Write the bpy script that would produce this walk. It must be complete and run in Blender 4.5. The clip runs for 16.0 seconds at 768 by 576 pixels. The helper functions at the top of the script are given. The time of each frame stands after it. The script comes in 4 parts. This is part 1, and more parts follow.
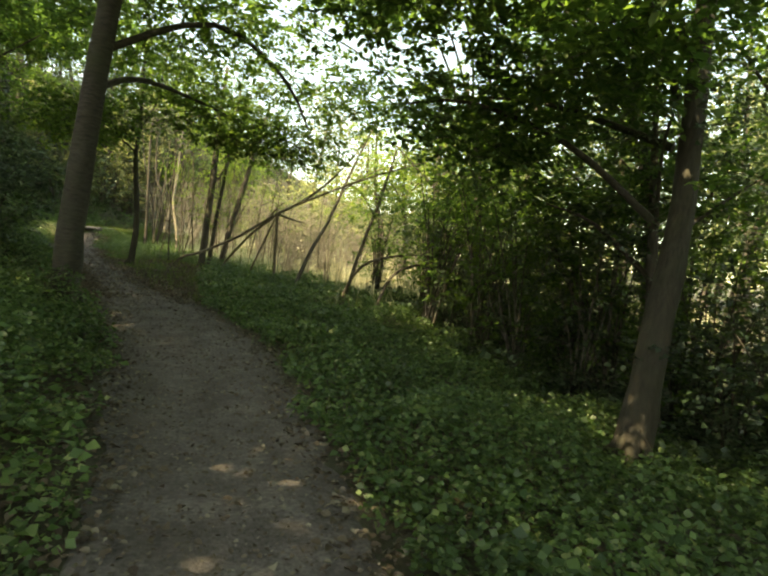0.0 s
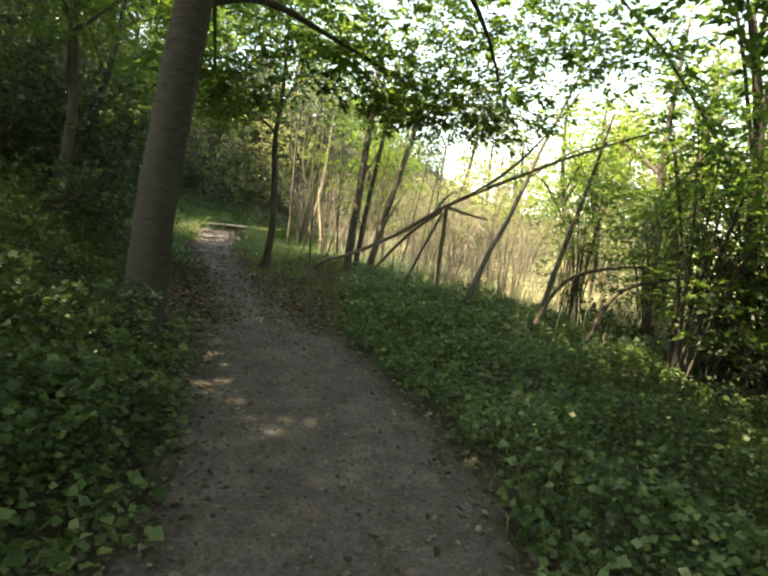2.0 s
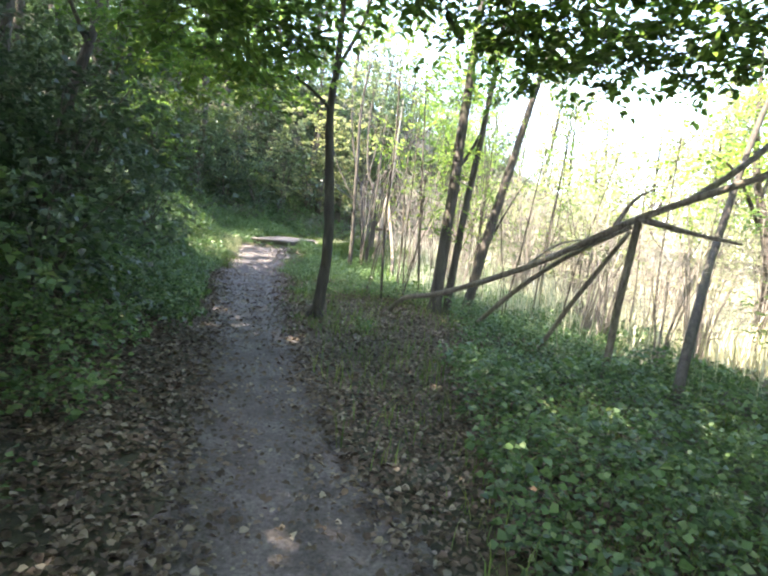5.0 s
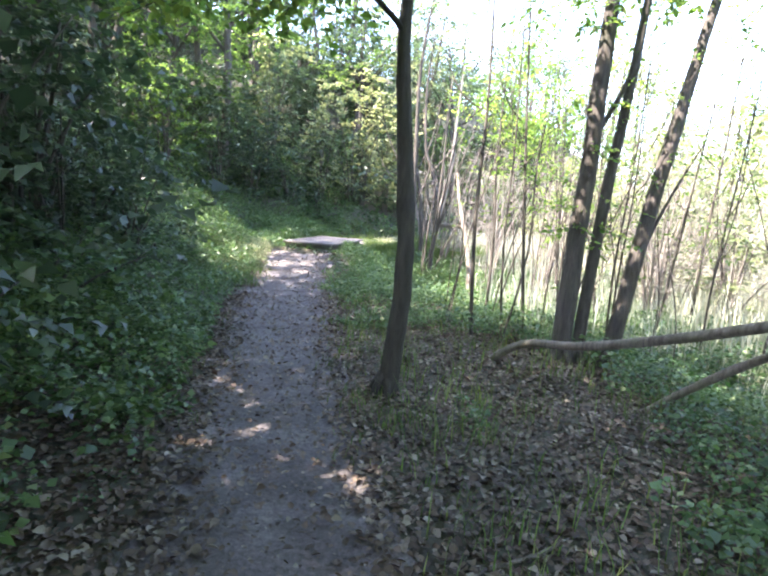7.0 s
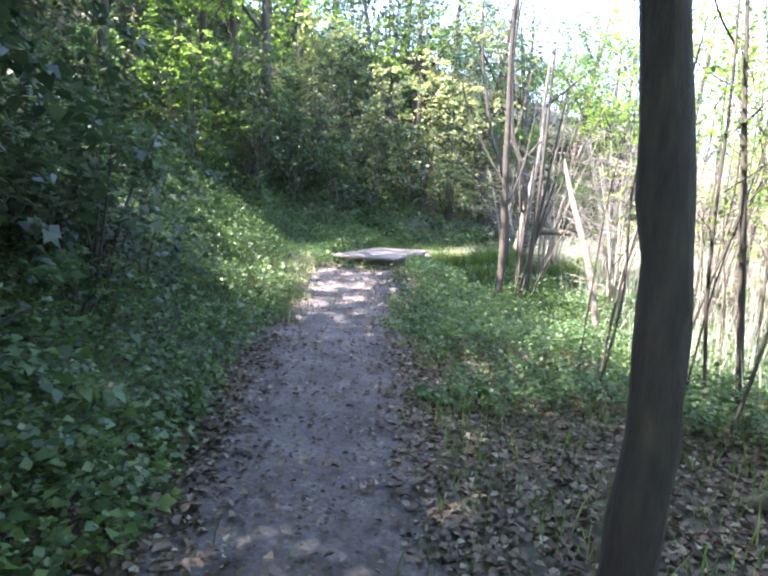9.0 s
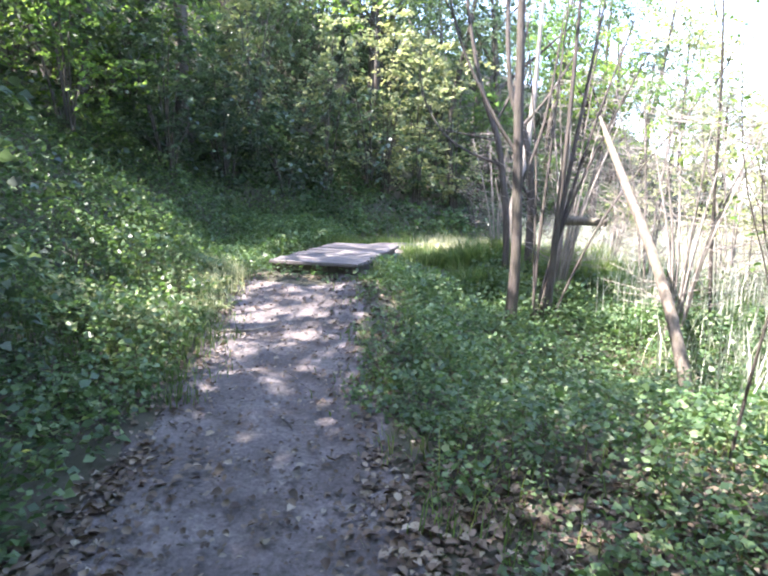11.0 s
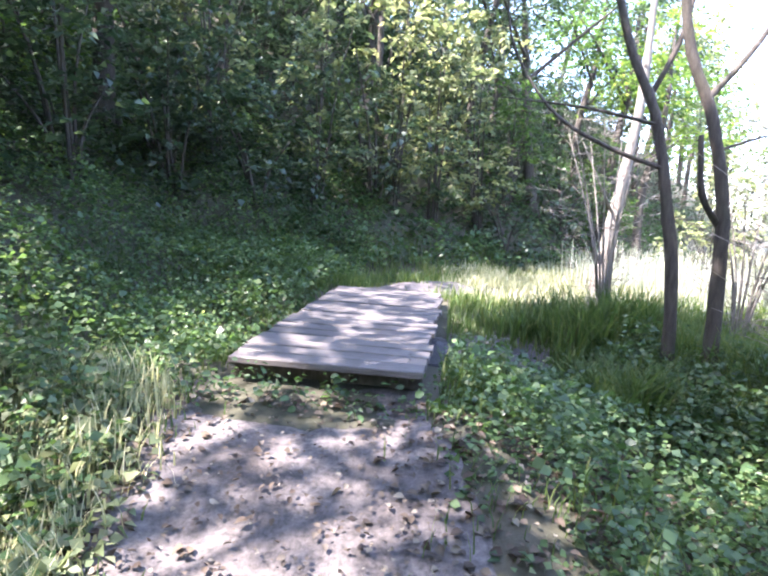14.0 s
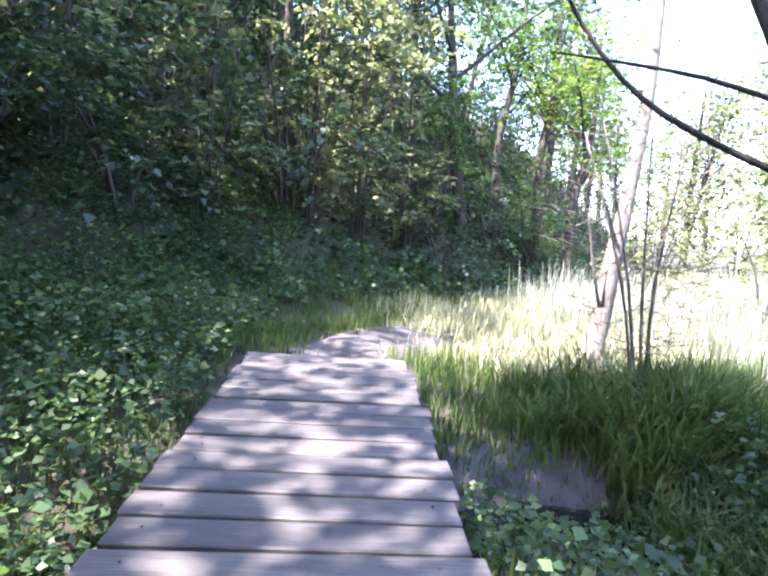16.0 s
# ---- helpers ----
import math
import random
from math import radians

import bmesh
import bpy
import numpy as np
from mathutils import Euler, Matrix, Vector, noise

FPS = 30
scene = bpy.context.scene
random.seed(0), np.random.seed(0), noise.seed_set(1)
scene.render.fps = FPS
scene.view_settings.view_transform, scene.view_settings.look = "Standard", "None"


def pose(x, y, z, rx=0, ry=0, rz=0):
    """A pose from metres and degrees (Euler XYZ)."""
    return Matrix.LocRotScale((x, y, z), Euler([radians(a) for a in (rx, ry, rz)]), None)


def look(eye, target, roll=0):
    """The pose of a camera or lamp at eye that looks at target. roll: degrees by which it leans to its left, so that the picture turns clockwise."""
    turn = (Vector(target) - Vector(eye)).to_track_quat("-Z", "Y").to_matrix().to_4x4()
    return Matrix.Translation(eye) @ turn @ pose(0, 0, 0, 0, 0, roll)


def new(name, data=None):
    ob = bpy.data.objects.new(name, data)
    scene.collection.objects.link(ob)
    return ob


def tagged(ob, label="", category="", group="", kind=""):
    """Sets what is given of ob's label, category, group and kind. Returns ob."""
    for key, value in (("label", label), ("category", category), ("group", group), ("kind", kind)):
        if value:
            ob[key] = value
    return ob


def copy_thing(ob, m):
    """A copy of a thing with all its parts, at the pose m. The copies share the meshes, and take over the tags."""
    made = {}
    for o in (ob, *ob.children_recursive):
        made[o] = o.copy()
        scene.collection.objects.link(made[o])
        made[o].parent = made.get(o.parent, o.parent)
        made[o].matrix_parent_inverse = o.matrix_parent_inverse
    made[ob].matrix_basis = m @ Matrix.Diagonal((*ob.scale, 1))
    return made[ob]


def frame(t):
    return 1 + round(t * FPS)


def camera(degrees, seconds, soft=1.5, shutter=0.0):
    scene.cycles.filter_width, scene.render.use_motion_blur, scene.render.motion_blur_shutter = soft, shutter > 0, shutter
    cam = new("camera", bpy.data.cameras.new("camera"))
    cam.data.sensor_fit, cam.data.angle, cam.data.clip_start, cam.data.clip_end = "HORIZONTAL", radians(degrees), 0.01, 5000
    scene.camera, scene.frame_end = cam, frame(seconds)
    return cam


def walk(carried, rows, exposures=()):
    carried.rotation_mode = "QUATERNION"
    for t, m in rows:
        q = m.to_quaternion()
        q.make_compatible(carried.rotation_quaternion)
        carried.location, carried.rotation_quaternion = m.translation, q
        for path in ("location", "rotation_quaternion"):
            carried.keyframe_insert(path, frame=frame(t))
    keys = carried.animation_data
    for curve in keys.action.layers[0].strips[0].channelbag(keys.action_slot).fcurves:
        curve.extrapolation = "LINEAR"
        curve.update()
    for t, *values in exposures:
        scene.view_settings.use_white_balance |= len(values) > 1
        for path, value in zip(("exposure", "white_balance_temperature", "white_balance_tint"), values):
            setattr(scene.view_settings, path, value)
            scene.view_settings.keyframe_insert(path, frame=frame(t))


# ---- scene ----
cam = camera(70.7, 16.0, soft=2.3)
PATH = [
    (0.00, 0.335, -9.174, 0.509, 87.07, -6.34, -20.83),
    (0.50, 0.320, -7.980, 0.487, 85.80, -6.67, -17.19),
    (1.00, 0.431, -7.045, 0.477, 85.13, -6.98, -12.28),
    (1.50, 0.406, -6.071, 0.479, 85.13, -7.64, -9.35),
    (2.00, 0.497, -5.247, 0.486, 85.61, -7.56, -5.99),
    (2.50, 0.478, -4.418, 0.531, 85.80, -7.91, -3.84),
    (3.00, 0.515, -3.675, 0.582, 85.86, -8.13, -1.85),
    (5.50, -0.093, 0.204, 1.000, 84.25, -5.87, 0.94),
    (6.00, -0.286, 1.093, 1.083, 83.64, -5.36, 1.67),
    (6.50, -0.457, 1.937, 1.108, 83.13, -4.74, 2.75),
    (7.00, -0.641, 2.786, 1.077, 83.26, -4.63, 4.33),
    (7.50, -0.833, 3.523, 1.078, 83.32, -4.69, 6.17),
    (8.00, -1.032, 4.323, 1.061, 83.29, -4.23, 8.51),
    (8.50, -1.244, 5.018, 1.046, 83.66, -4.36, 9.45),
    (9.00, -1.366, 5.742, 1.052, 83.68, -3.56, 9.56),
    (11.50, -2.058, 9.215, 1.202, 81.86, -1.77, 3.51),
    (12.00, -2.255, 9.855, 1.212, 82.14, -1.96, 2.50),
    (12.50, -2.501, 10.534, 1.276, 82.09, -2.73, 1.97),
    (13.00, -2.678, 11.192, 1.357, 81.73, -3.30, 2.89),
    (13.50, -2.837, 11.791, 1.405, 81.90, -3.77, 3.01),
    (14.00, -2.993, 12.379, 1.396, 82.87, -3.33, 1.69),
    (14.50, -3.057, 13.005, 1.439, 82.72, -3.51, -0.41),
    (15.00, -3.193, 13.556, 1.549, 81.89, -4.56, -4.01),
    (15.50, -3.309, 14.078, 1.544, 82.80, -4.16, -7.14),
    (16.00, -3.372, 14.628, 1.563, 84.35, -3.91, -9.28),
]
walk(cam, [(r[0], pose(*r[1:])) for r in PATH], exposures=[(0.0, 2.5, 13000, 1), (1.0, 2.8, 12000, 4), (3, 3.1, 10000, 8), (5.5, 3.95, 6900, 19), (9.0, 3.9, 6500, 24), (12.0, 3.62, 6300, 25), (14.5, 3.6, 6200, 27), (16.0, 3.4, 6100, 28)])

# ---- world and sun ----
SUN_AZ, SUN_EL = radians(246), radians(55)      # azimuth from north (+y) towards east (+x)
world = bpy.data.worlds.new("sky")
scene.world = world
world.use_nodes = True
wn = world.node_tree.nodes
sky = wn.new("ShaderNodeTexSky")
sky.sky_type, sky.sun_disc = "NISHITA", False
sky.sun_elevation, sky.sun_rotation = SUN_EL, SUN_AZ
wn["Background"].inputs["Strength"].default_value = 0.15
world.node_tree.links.new(sky.outputs[0], wn["Background"].inputs[0])
sun_data = bpy.data.lights.new("sun", "SUN")
sun_data.energy, sun_data.angle, sun_data.color = 3.6, radians(0.53), (1.0, 0.95, 0.86)
sun = new("sun", sun_data)
to_sun = Vector((math.sin(SUN_AZ) * math.cos(SUN_EL), math.cos(SUN_AZ) * math.cos(SUN_EL), math.sin(SUN_EL)))
sun.matrix_world = look(to_sun * 60, (0, 0, 0))

# ---- materials ----
def nodes_of(name):
    m = bpy.data.materials.new(name)
    m.use_nodes = True
    nt = m.node_tree
    return m, nt, nt.nodes["Principled BSDF"], nt.nodes["Material Output"]


def ramp_of(nt, fac, stops):
    r = nt.nodes.new("ShaderNodeValToRGB")
    els = r.color_ramp.elements
    while len(els) < len(stops):
        els.new(0.5)
    for e, (p, c) in zip(els, stops):
        e.position, e.color = p, (*c, 1)
    nt.links.new(fac, r.inputs[0])
    return r.outputs[0]


def noise_of(nt, scale, detail=4, rough=0.6, stretch=None):
    tc = nt.nodes.new("ShaderNodeTexCoord")
    n = nt.nodes.new("ShaderNodeTexNoise")
    n.inputs["Scale"].default_value, n.inputs["Detail"].default_value, n.inputs["Roughness"].default_value = scale, detail, rough
    src = tc.outputs["Object"]
    if stretch:
        mp = nt.nodes.new("ShaderNodeMapping")
        mp.inputs["Scale"].default_value = stretch
        nt.links.new(src, mp.inputs[0])
        src = mp.outputs[0]
    nt.links.new(src, n.inputs["Vector"])
    return n.outputs["Fac"]


def bump_of(nt, bsdf, height, strength, distance):
    b = nt.nodes.new("ShaderNodeBump")
    b.inputs["Strength"].default_value, b.inputs["Distance"].default_value = strength, distance
    nt.links.new(height, b.inputs["Height"])
    nt.links.new(b.outputs[0], bsdf.inputs["Normal"])


def mix_rgb(nt, fac, a, b, mode="MIX"):
    m = nt.nodes.new("ShaderNodeMix")
    m.data_type, m.blend_type = "RGBA", mode
    for sock, v in ((m.inputs[0], fac), (m.inputs[6], a), (m.inputs[7], b)):
        if isinstance(v, bpy.types.NodeSocket):
            nt.links.new(v, sock)
        else:
            sock.default_value = v if isinstance(v, float) else (*v, 1)
    return m.outputs[2]


def leaf_mat(name, stops, through_col, amount=0.42, rough=0.42, sheen=0.3):
    """A leaf: a glossy skin over a body that lets light through; colour varies leaf by leaf and plant by plant."""
    m, nt, bsdf, out = nodes_of(name)
    geo = nt.nodes.new("ShaderNodeNewGeometry")
    info = nt.nodes.new("ShaderNodeObjectInfo")
    col = ramp_of(nt, geo.outputs["Random Per Island"], stops)
    patch = ramp_of(nt, noise_of(nt, 0.9, 2), [(0.3, (0.62, 0.66, 0.6)), (0.7, (1.2, 1.15, 1.0))])
    col = mix_rgb(nt, 1.0, col, patch, "MULTIPLY")
    each = ramp_of(nt, info.outputs["Random"], [(0.0, (0.8, 0.85, 0.85)), (1.0, (1.15, 1.1, 0.95))])
    col = mix_rgb(nt, 1.0, col, each, "MULTIPLY")
    nt.links.new(col, bsdf.inputs["Base Color"])
    bsdf.inputs["Roughness"].default_value = rough
    bsdf.inputs["Specular IOR Level"].default_value = sheen
    tr = nt.nodes.new("ShaderNodeBsdfTranslucent")
    tcol = mix_rgb(nt, 1.0, col, through_col, "MULTIPLY")
    nt.links.new(tcol, tr.inputs["Color"])
    mx = nt.nodes.new("ShaderNodeMixShader")
    mx.inputs[0].default_value = amount
    nt.links.new(bsdf.outputs[0], mx.inputs[1])
    nt.links.new(tr.outputs[0], mx.inputs[2])
    nt.links.new(mx.outputs[0], out.inputs[0])
    return m


def bark_mat(name, dark, light, moss=(0.06, 0.07, 0.03), moss_amount=0.3, bands=False):
    m, nt, bsdf, out = nodes_of(name)
    n1 = noise_of(nt, 7, 6, 0.65, (1, 1, 4.0) if bands else (3.5, 3.5, 0.6))
    col = ramp_of(nt, n1, [(0.3, dark), (0.7, light)])
    n2 = noise_of(nt, 2.2, 3)
    mask = ramp_of(nt, n2, [(0.45, (0, 0, 0)), (0.75, (moss_amount,) * 3)])
    col = mix_rgb(nt, mask, col, moss)
    nt.links.new(col, bsdf.inputs["Base Color"])
    bsdf.inputs["Roughness"].default_value = 0.9
    bump_of(nt, bsdf, noise_of(nt, 22, 5, 0.7, (1, 1, 3.0) if bands else (2.5, 2.5, 0.5)), 0.9, 0.02)
    return m


def soil_mat(name, stops, scale, fine, rough=0.95, distance=0.02, grain=0.3):
    m, nt, bsdf, out = nodes_of(name)
    a, b = noise_of(nt, scale, 5, 0.65), noise_of(nt, fine, 6, 0.7)
    col = ramp_of(nt, a, stops)
    grit = ramp_of(nt, b, [(0.3, (1 - grain,) * 3), (0.7, (1 + grain,) * 3)])
    nt.links.new(mix_rgb(nt, 1.0, col, grit, "MULTIPLY"), bsdf.inputs["Base Color"])
    bsdf.inputs["Roughness"].default_value = rough
    bump_of(nt, bsdf, b, 0.45, distance)
    return m


LEAF_GREEN = leaf_mat("leaf_green", [(0, (0.035, 0.068, 0.028)), (0.5, (0.055, 0.1, 0.038)), (1, (0.09, 0.135, 0.05))], (2.3, 2.45, 1.5), 0.55, 0.5)
LEAF_BRIGHT = leaf_mat("leaf_bright", [(0, (0.055, 0.105, 0.03)), (0.5, (0.085, 0.14, 0.04)), (1, (0.14, 0.175, 0.06))], (2.2, 2.3, 1.5), 0.55, 0.5)
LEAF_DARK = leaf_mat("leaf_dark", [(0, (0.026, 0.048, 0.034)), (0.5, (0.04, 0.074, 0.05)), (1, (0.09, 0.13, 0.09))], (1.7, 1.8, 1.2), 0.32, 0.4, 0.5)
LEAF_HERB = leaf_mat("leaf_herb", [(0, (0.03, 0.065, 0.034)), (0.55, (0.066, 0.126, 0.055)), (0.9, (0.11, 0.175, 0.085)), (1, (0.18, 0.22, 0.135))], (1.7, 1.8, 1.1), 0.36, 0.46, 0.4)
# Leaf green lightened so that strong sunlight is part of the colour.
LEAF_SUN_TONE = leaf_mat("leaf_sun_tone", [(0, (0.12, 0.16, 0.09)), (0.5, (0.19, 0.225, 0.14)), (1, (0.29, 0.3, 0.21))], (1.4, 1.45, 1.15), 0.42, 0.55)
LEAF_DEAD = leaf_mat("leaf_dead", [(0, (0.05, 0.034, 0.028)), (0.4, (0.1, 0.073, 0.06)), (0.8, (0.165, 0.128, 0.11)), (1, (0.28, 0.245, 0.22))], (1.2, 1.0, 0.8), 0.12, 0.7)
# Grass paled to paint the overexposed sunlight of the clearing.
GRASS_SUN_TONE = leaf_mat("grass_sun_tone", [(0, (0.24, 0.26, 0.16)), (0.6, (0.4, 0.41, 0.3)), (1, (0.55, 0.54, 0.45))], (1.5, 1.5, 1.2), 0.35, 0.6)
GRASS = leaf_mat("grass_blade", [(0, (0.045, 0.085, 0.03)), (0.6, (0.075, 0.125, 0.045)), (1, (0.15, 0.175, 0.08))], (1.8, 1.9, 1.1), 0.4, 0.55)
# Dry reed colour, whitened to paint the marsh's overexposed sunlight.
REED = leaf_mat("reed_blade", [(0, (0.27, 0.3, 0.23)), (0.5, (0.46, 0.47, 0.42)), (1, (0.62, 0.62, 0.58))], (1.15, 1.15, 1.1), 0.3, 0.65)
BARK = bark_mat("bark_grey", (0.025, 0.021, 0.017), (0.085, 0.072, 0.058))
BARK_BAND = bark_mat("bark_banded", (0.008, 0.007, 0.006), (0.055, 0.047, 0.036), (0.03, 0.036, 0.018), 0.8, True)
BARK_PALE = bark_mat("bark_pale", (0.1, 0.088, 0.072), (0.28, 0.255, 0.22), (0.07, 0.08, 0.04), 0.25)
BARK_DEAD = bark_mat("bark_mossy_dead", (0.06, 0.05, 0.038), (0.2, 0.17, 0.13), (0.1, 0.11, 0.04), 0.5)
SOIL = soil_mat("forest_soil", [(0.25, (0.025, 0.022, 0.015)), (0.5, (0.045, 0.045, 0.025)), (0.75, (0.07, 0.06, 0.042))], 1.4, 38)
TREAD = soil_mat("trodden_earth", [(0.24, (0.04, 0.033, 0.03)), (0.5, (0.084, 0.073, 0.068)), (0.76, (0.15, 0.133, 0.124))], 3.2, 34, 0.92, 0.035, 0.62)
MUD = soil_mat("wet_mud", [(0.25, (0.014, 0.012, 0.012)), (0.5, (0.03, 0.026, 0.026)), (0.8, (0.06, 0.052, 0.05))], 6.0, 45, 0.35, 0.03, 0.5)
BARK_OLIVE = bark_mat("bark_olive", (0.014, 0.012, 0.009), (0.05, 0.043, 0.03), (0.035, 0.042, 0.018), 0.5)


def plank_mat():
    m, nt, bsdf, out = nodes_of("weathered_plank")
    info = nt.nodes.new("ShaderNodeObjectInfo")
    grain = noise_of(nt, 6, 7, 0.7, (0.7, 14, 14))
    col = ramp_of(nt, grain, [(0.25, (0.055, 0.05, 0.047)), (0.55, (0.115, 0.107, 0.102)), (0.8, (0.2, 0.19, 0.18))])
    stain = ramp_of(nt, noise_of(nt, 2.6, 4), [(0.35, (0.72, 0.7, 0.68)), (0.65, (1.1, 1.08, 1.06))])
    each = ramp_of(nt, info.outputs["Random"], [(0, (0.82, 0.82, 0.84)), (1, (1.15, 1.12, 1.1))])
    col = mix_rgb(nt, 1.0, mix_rgb(nt, 1.0, col, stain, "MULTIPLY"), each, "MULTIPLY")
    nt.links.new(col, bsdf.inputs["Base Color"])
    bsdf.inputs["Roughness"].default_value = 0.7
    bump_of(nt, bsdf, grain, 0.5, 0.006)
    return m


def water_mat():
    m, nt, bsdf, out = nodes_of("still_water")
    bsdf.inputs["Base Color"].default_value = (0.012, 0.014, 0.012, 1)
    bsdf.inputs["Roughness"].default_value = 0.04
    bsdf.inputs["IOR"].default_value = 1.33
    bump_of(nt, bsdf, noise_of(nt, 9, 2), 0.06, 0.01)
    return m


PLANK, WATER = plank_mat(), water_mat()
WOOD_DARK = bark_mat("dark_timber", (0.03, 0.026, 0.022), (0.1, 0.085, 0.07), (0.05, 0.06, 0.03), 0.3)

# ---- the lie of the land ----
LEFT = [(-40, 3.0), (-20, 0.8), (-9, 0.2), (-6.6, 0.1), (-5.0, -0.03), (-1.7, -0.27), (0.3, -0.55), (2.1, -0.92), (4.2, -1.48), (5.7, -2.0), (8.5, -2.8), (10.3, -3.35), (12.1, -3.65), (13.4, -3.9), (15, -4.25), (16.4, -4.5)]
RIGHT = [(-40, 4.4), (-20, 2.2), (-9, 1.4), (-6.8, 1.38), (-4.5, 1.52), (-1.8, 1.6), (0.8, 1.0), (3.1, -0.1), (5, -0.6), (7, -1.12), (9, -1.55), (10.5, -1.85), (12.2, -2.25), (13.7, -2.55), (15, -2.75), (16.4, -2.9)]
PROFILE = [(-60, -1.2), (-9, -1.0), (-5, -0.98), (-2.3, -0.93), (0, -0.8), (2.5, -0.64), (5, -0.48), (7.5, -0.38), (10, -0.33), (12, -0.2), (13.6, -0.03), (14.9, 0.24), (15.7, 0.33), (17, 0.34), (19, 0.5), (22, 0.5), (40, 0.7), (200, 1.0)]
FOOT = [(4.2, -60), (0.2, -20), (-0.3, -8), (-0.6, -2), (-1.3, 2), (-2.4, 5.5), (-3.5, 9), (-4.2, 12), (-4.8, 15), (-5.0, 17.6), (-4.7, 19.4), (-3.6, 20.9), (-1.6, 22.7), (1.0, 25), (5, 28.5), (10, 34), (20, 46), (60, 120)]


def along(table, y):
    return np.interp(y, [a for a, _ in table], [b for _, b in table])


def wobble(x, y, s=1.0, seed=0.0):
    x, y = np.asarray(x, float) * s + seed, np.asarray(y, float) * s - seed
    return (np.sin(1.3 * x + 0.7 * y) + np.sin(-0.9 * x + 1.9 * y + 1.3) + np.sin(2.3 * x + 1.1 * y + 2.1) * 0.6 + np.sin(3.1 * y - 2.7 * x) * 0.5) / 3.1


def bank_side(x, y):
    """Metres into the hillside from its foot; negative on the valley side."""
    x, y = np.asarray(x, float), np.asarray(y, float)
    best, sign = np.full(x.shape, 1e9), np.ones(x.shape)
    for (ax, ay), (bx, by) in zip(FOOT, FOOT[1:]):
        ux, uy = bx - ax, by - ay
        t = np.clip(((x - ax) * ux + (y - ay) * uy) / (ux * ux + uy * uy), 0, 1)
        d = np.hypot(x - ax - t * ux, y - ay - t * uy)
        s = np.sign(ux * (y - ay) - uy * (x - ax))
        near = d < best
        best, sign = np.where(near, d, best), np.where(near, s, sign)
    return best * sign


def stream_y(x):
    return 17.08 + 0.1 * (np.asarray(x) + 2.0)


def ground_z(x, y):
    x, y = np.asarray(x, float), np.asarray(y, float)
    z = along(PROFILE, y)
    d = np.maximum(bank_side(x, y), 0)
    slope = np.interp(y, [-8, 2, 8, 14], [0.32, 0.42, 0.7, 0.85])
    h = slope * (np.sqrt(d * d + 0.49) - 0.7)
    z = z + np.where(h < 7, h, 7 + 5 * (1 - np.exp(-(h - 7) / 5)))
    right = np.clip(x - along(RIGHT, y), 0, 9)
    z = z - np.interp(y, [-4, 1, 5, 12], [0.14, 0.11, 0.03, 0.02]) * right
    off_path = np.clip(np.maximum(along(LEFT, y) - x, x - along(RIGHT, y)), 0, 0.6) / 0.6
    off_path = np.where(y > 16, 1, off_path)
    z = z + (0.02 + 0.06 * off_path) * wobble(x, y, 1.1) + 0.02 * wobble(x, y, 4.3, 3.0)
    ditch = np.exp(-(((y - stream_y(x)) / 0.4) ** 2)) * np.clip((x + 4.9) / 0.9, 0, 1) * np.clip((-1.1 - x) / 0.9, 0, 1)
    z = z - 0.42 * ditch
    side = np.clip((x - along(RIGHT, y) - 0.1) / 1.3, 0, 1)
    z = z - 0.32 * side * side * (3 - 2 * side) * np.interp(y, [11.5, 13.8, 15.4, 16.8], [0, 1, 1, 0.25])
    far = np.hypot(x, y - 8)
    return z + np.clip((far - 60) / 200, 0, 1) * 6


def axis_steps(lo, hi, step, reach):
    core = list(np.arange(lo, hi + 1e-6, step))
    s, a, b = step, [], []
    p = lo
    while p > lo - reach:
        s *= 1.22
        p -= s
        a.append(p)
    s, p = step, core[-1]
    while p < core[-1] + reach:
        s *= 1.22
        p += s
        b.append(p)
    return np.array(a[::-1] + core + b)


def mesh_from(name, verts, faces, material, smooth=False):
    me = bpy.data.meshes.new(name)
    verts, faces = np.asarray(verts, np.float32), np.asarray(faces, np.int32)
    me.vertices.add(len(verts))
    me.vertices.foreach_set("co", verts.ravel())
    n = faces.shape[1]
    me.loops.add(faces.size)
    me.loops.foreach_set("vertex_index", faces.ravel())
    me.polygons.add(len(faces))
    me.polygons.foreach_set("loop_start", np.arange(0, faces.size, n, dtype=np.int32))
    me.polygons.foreach_set("loop_total", np.full(len(faces), n, np.int32))
    if smooth:
        me.polygons.foreach_set("use_smooth", np.ones(len(faces), bool))
    me.materials.append(material)
    me.update(calc_edges=True)
    return me


def grid_faces(nx, ny):
    i, j = np.meshgrid(np.arange(nx - 1), np.arange(ny - 1), indexing="ij")
    a = (i * ny + j).ravel()
    return np.stack([a, a + ny, a + ny + 1, a + 1], 1)


def build_ground():
    xs, ys = axis_steps(-12, 12, 0.16, 900), axis_steps(-11, 30, 0.16, 900)
    X, Y = np.meshgrid(xs, ys, indexing="ij")
    Z = ground_z(X, Y)
    inside = (X > along(LEFT, Y) + 0.1) & (X < along(RIGHT, Y) - 0.1) & (Y > -20) & (Y < 15.2)
    Z = Z - inside * 0.05
    me = mesh_from("ground", np.stack([X, Y, Z], 2).reshape(-1, 3), grid_faces(len(xs), len(ys)), SOIL, True)
    tagged(new("ground", me), "dark leaf-strewn woodland soil rising into a bank", "ground", kind="structure")


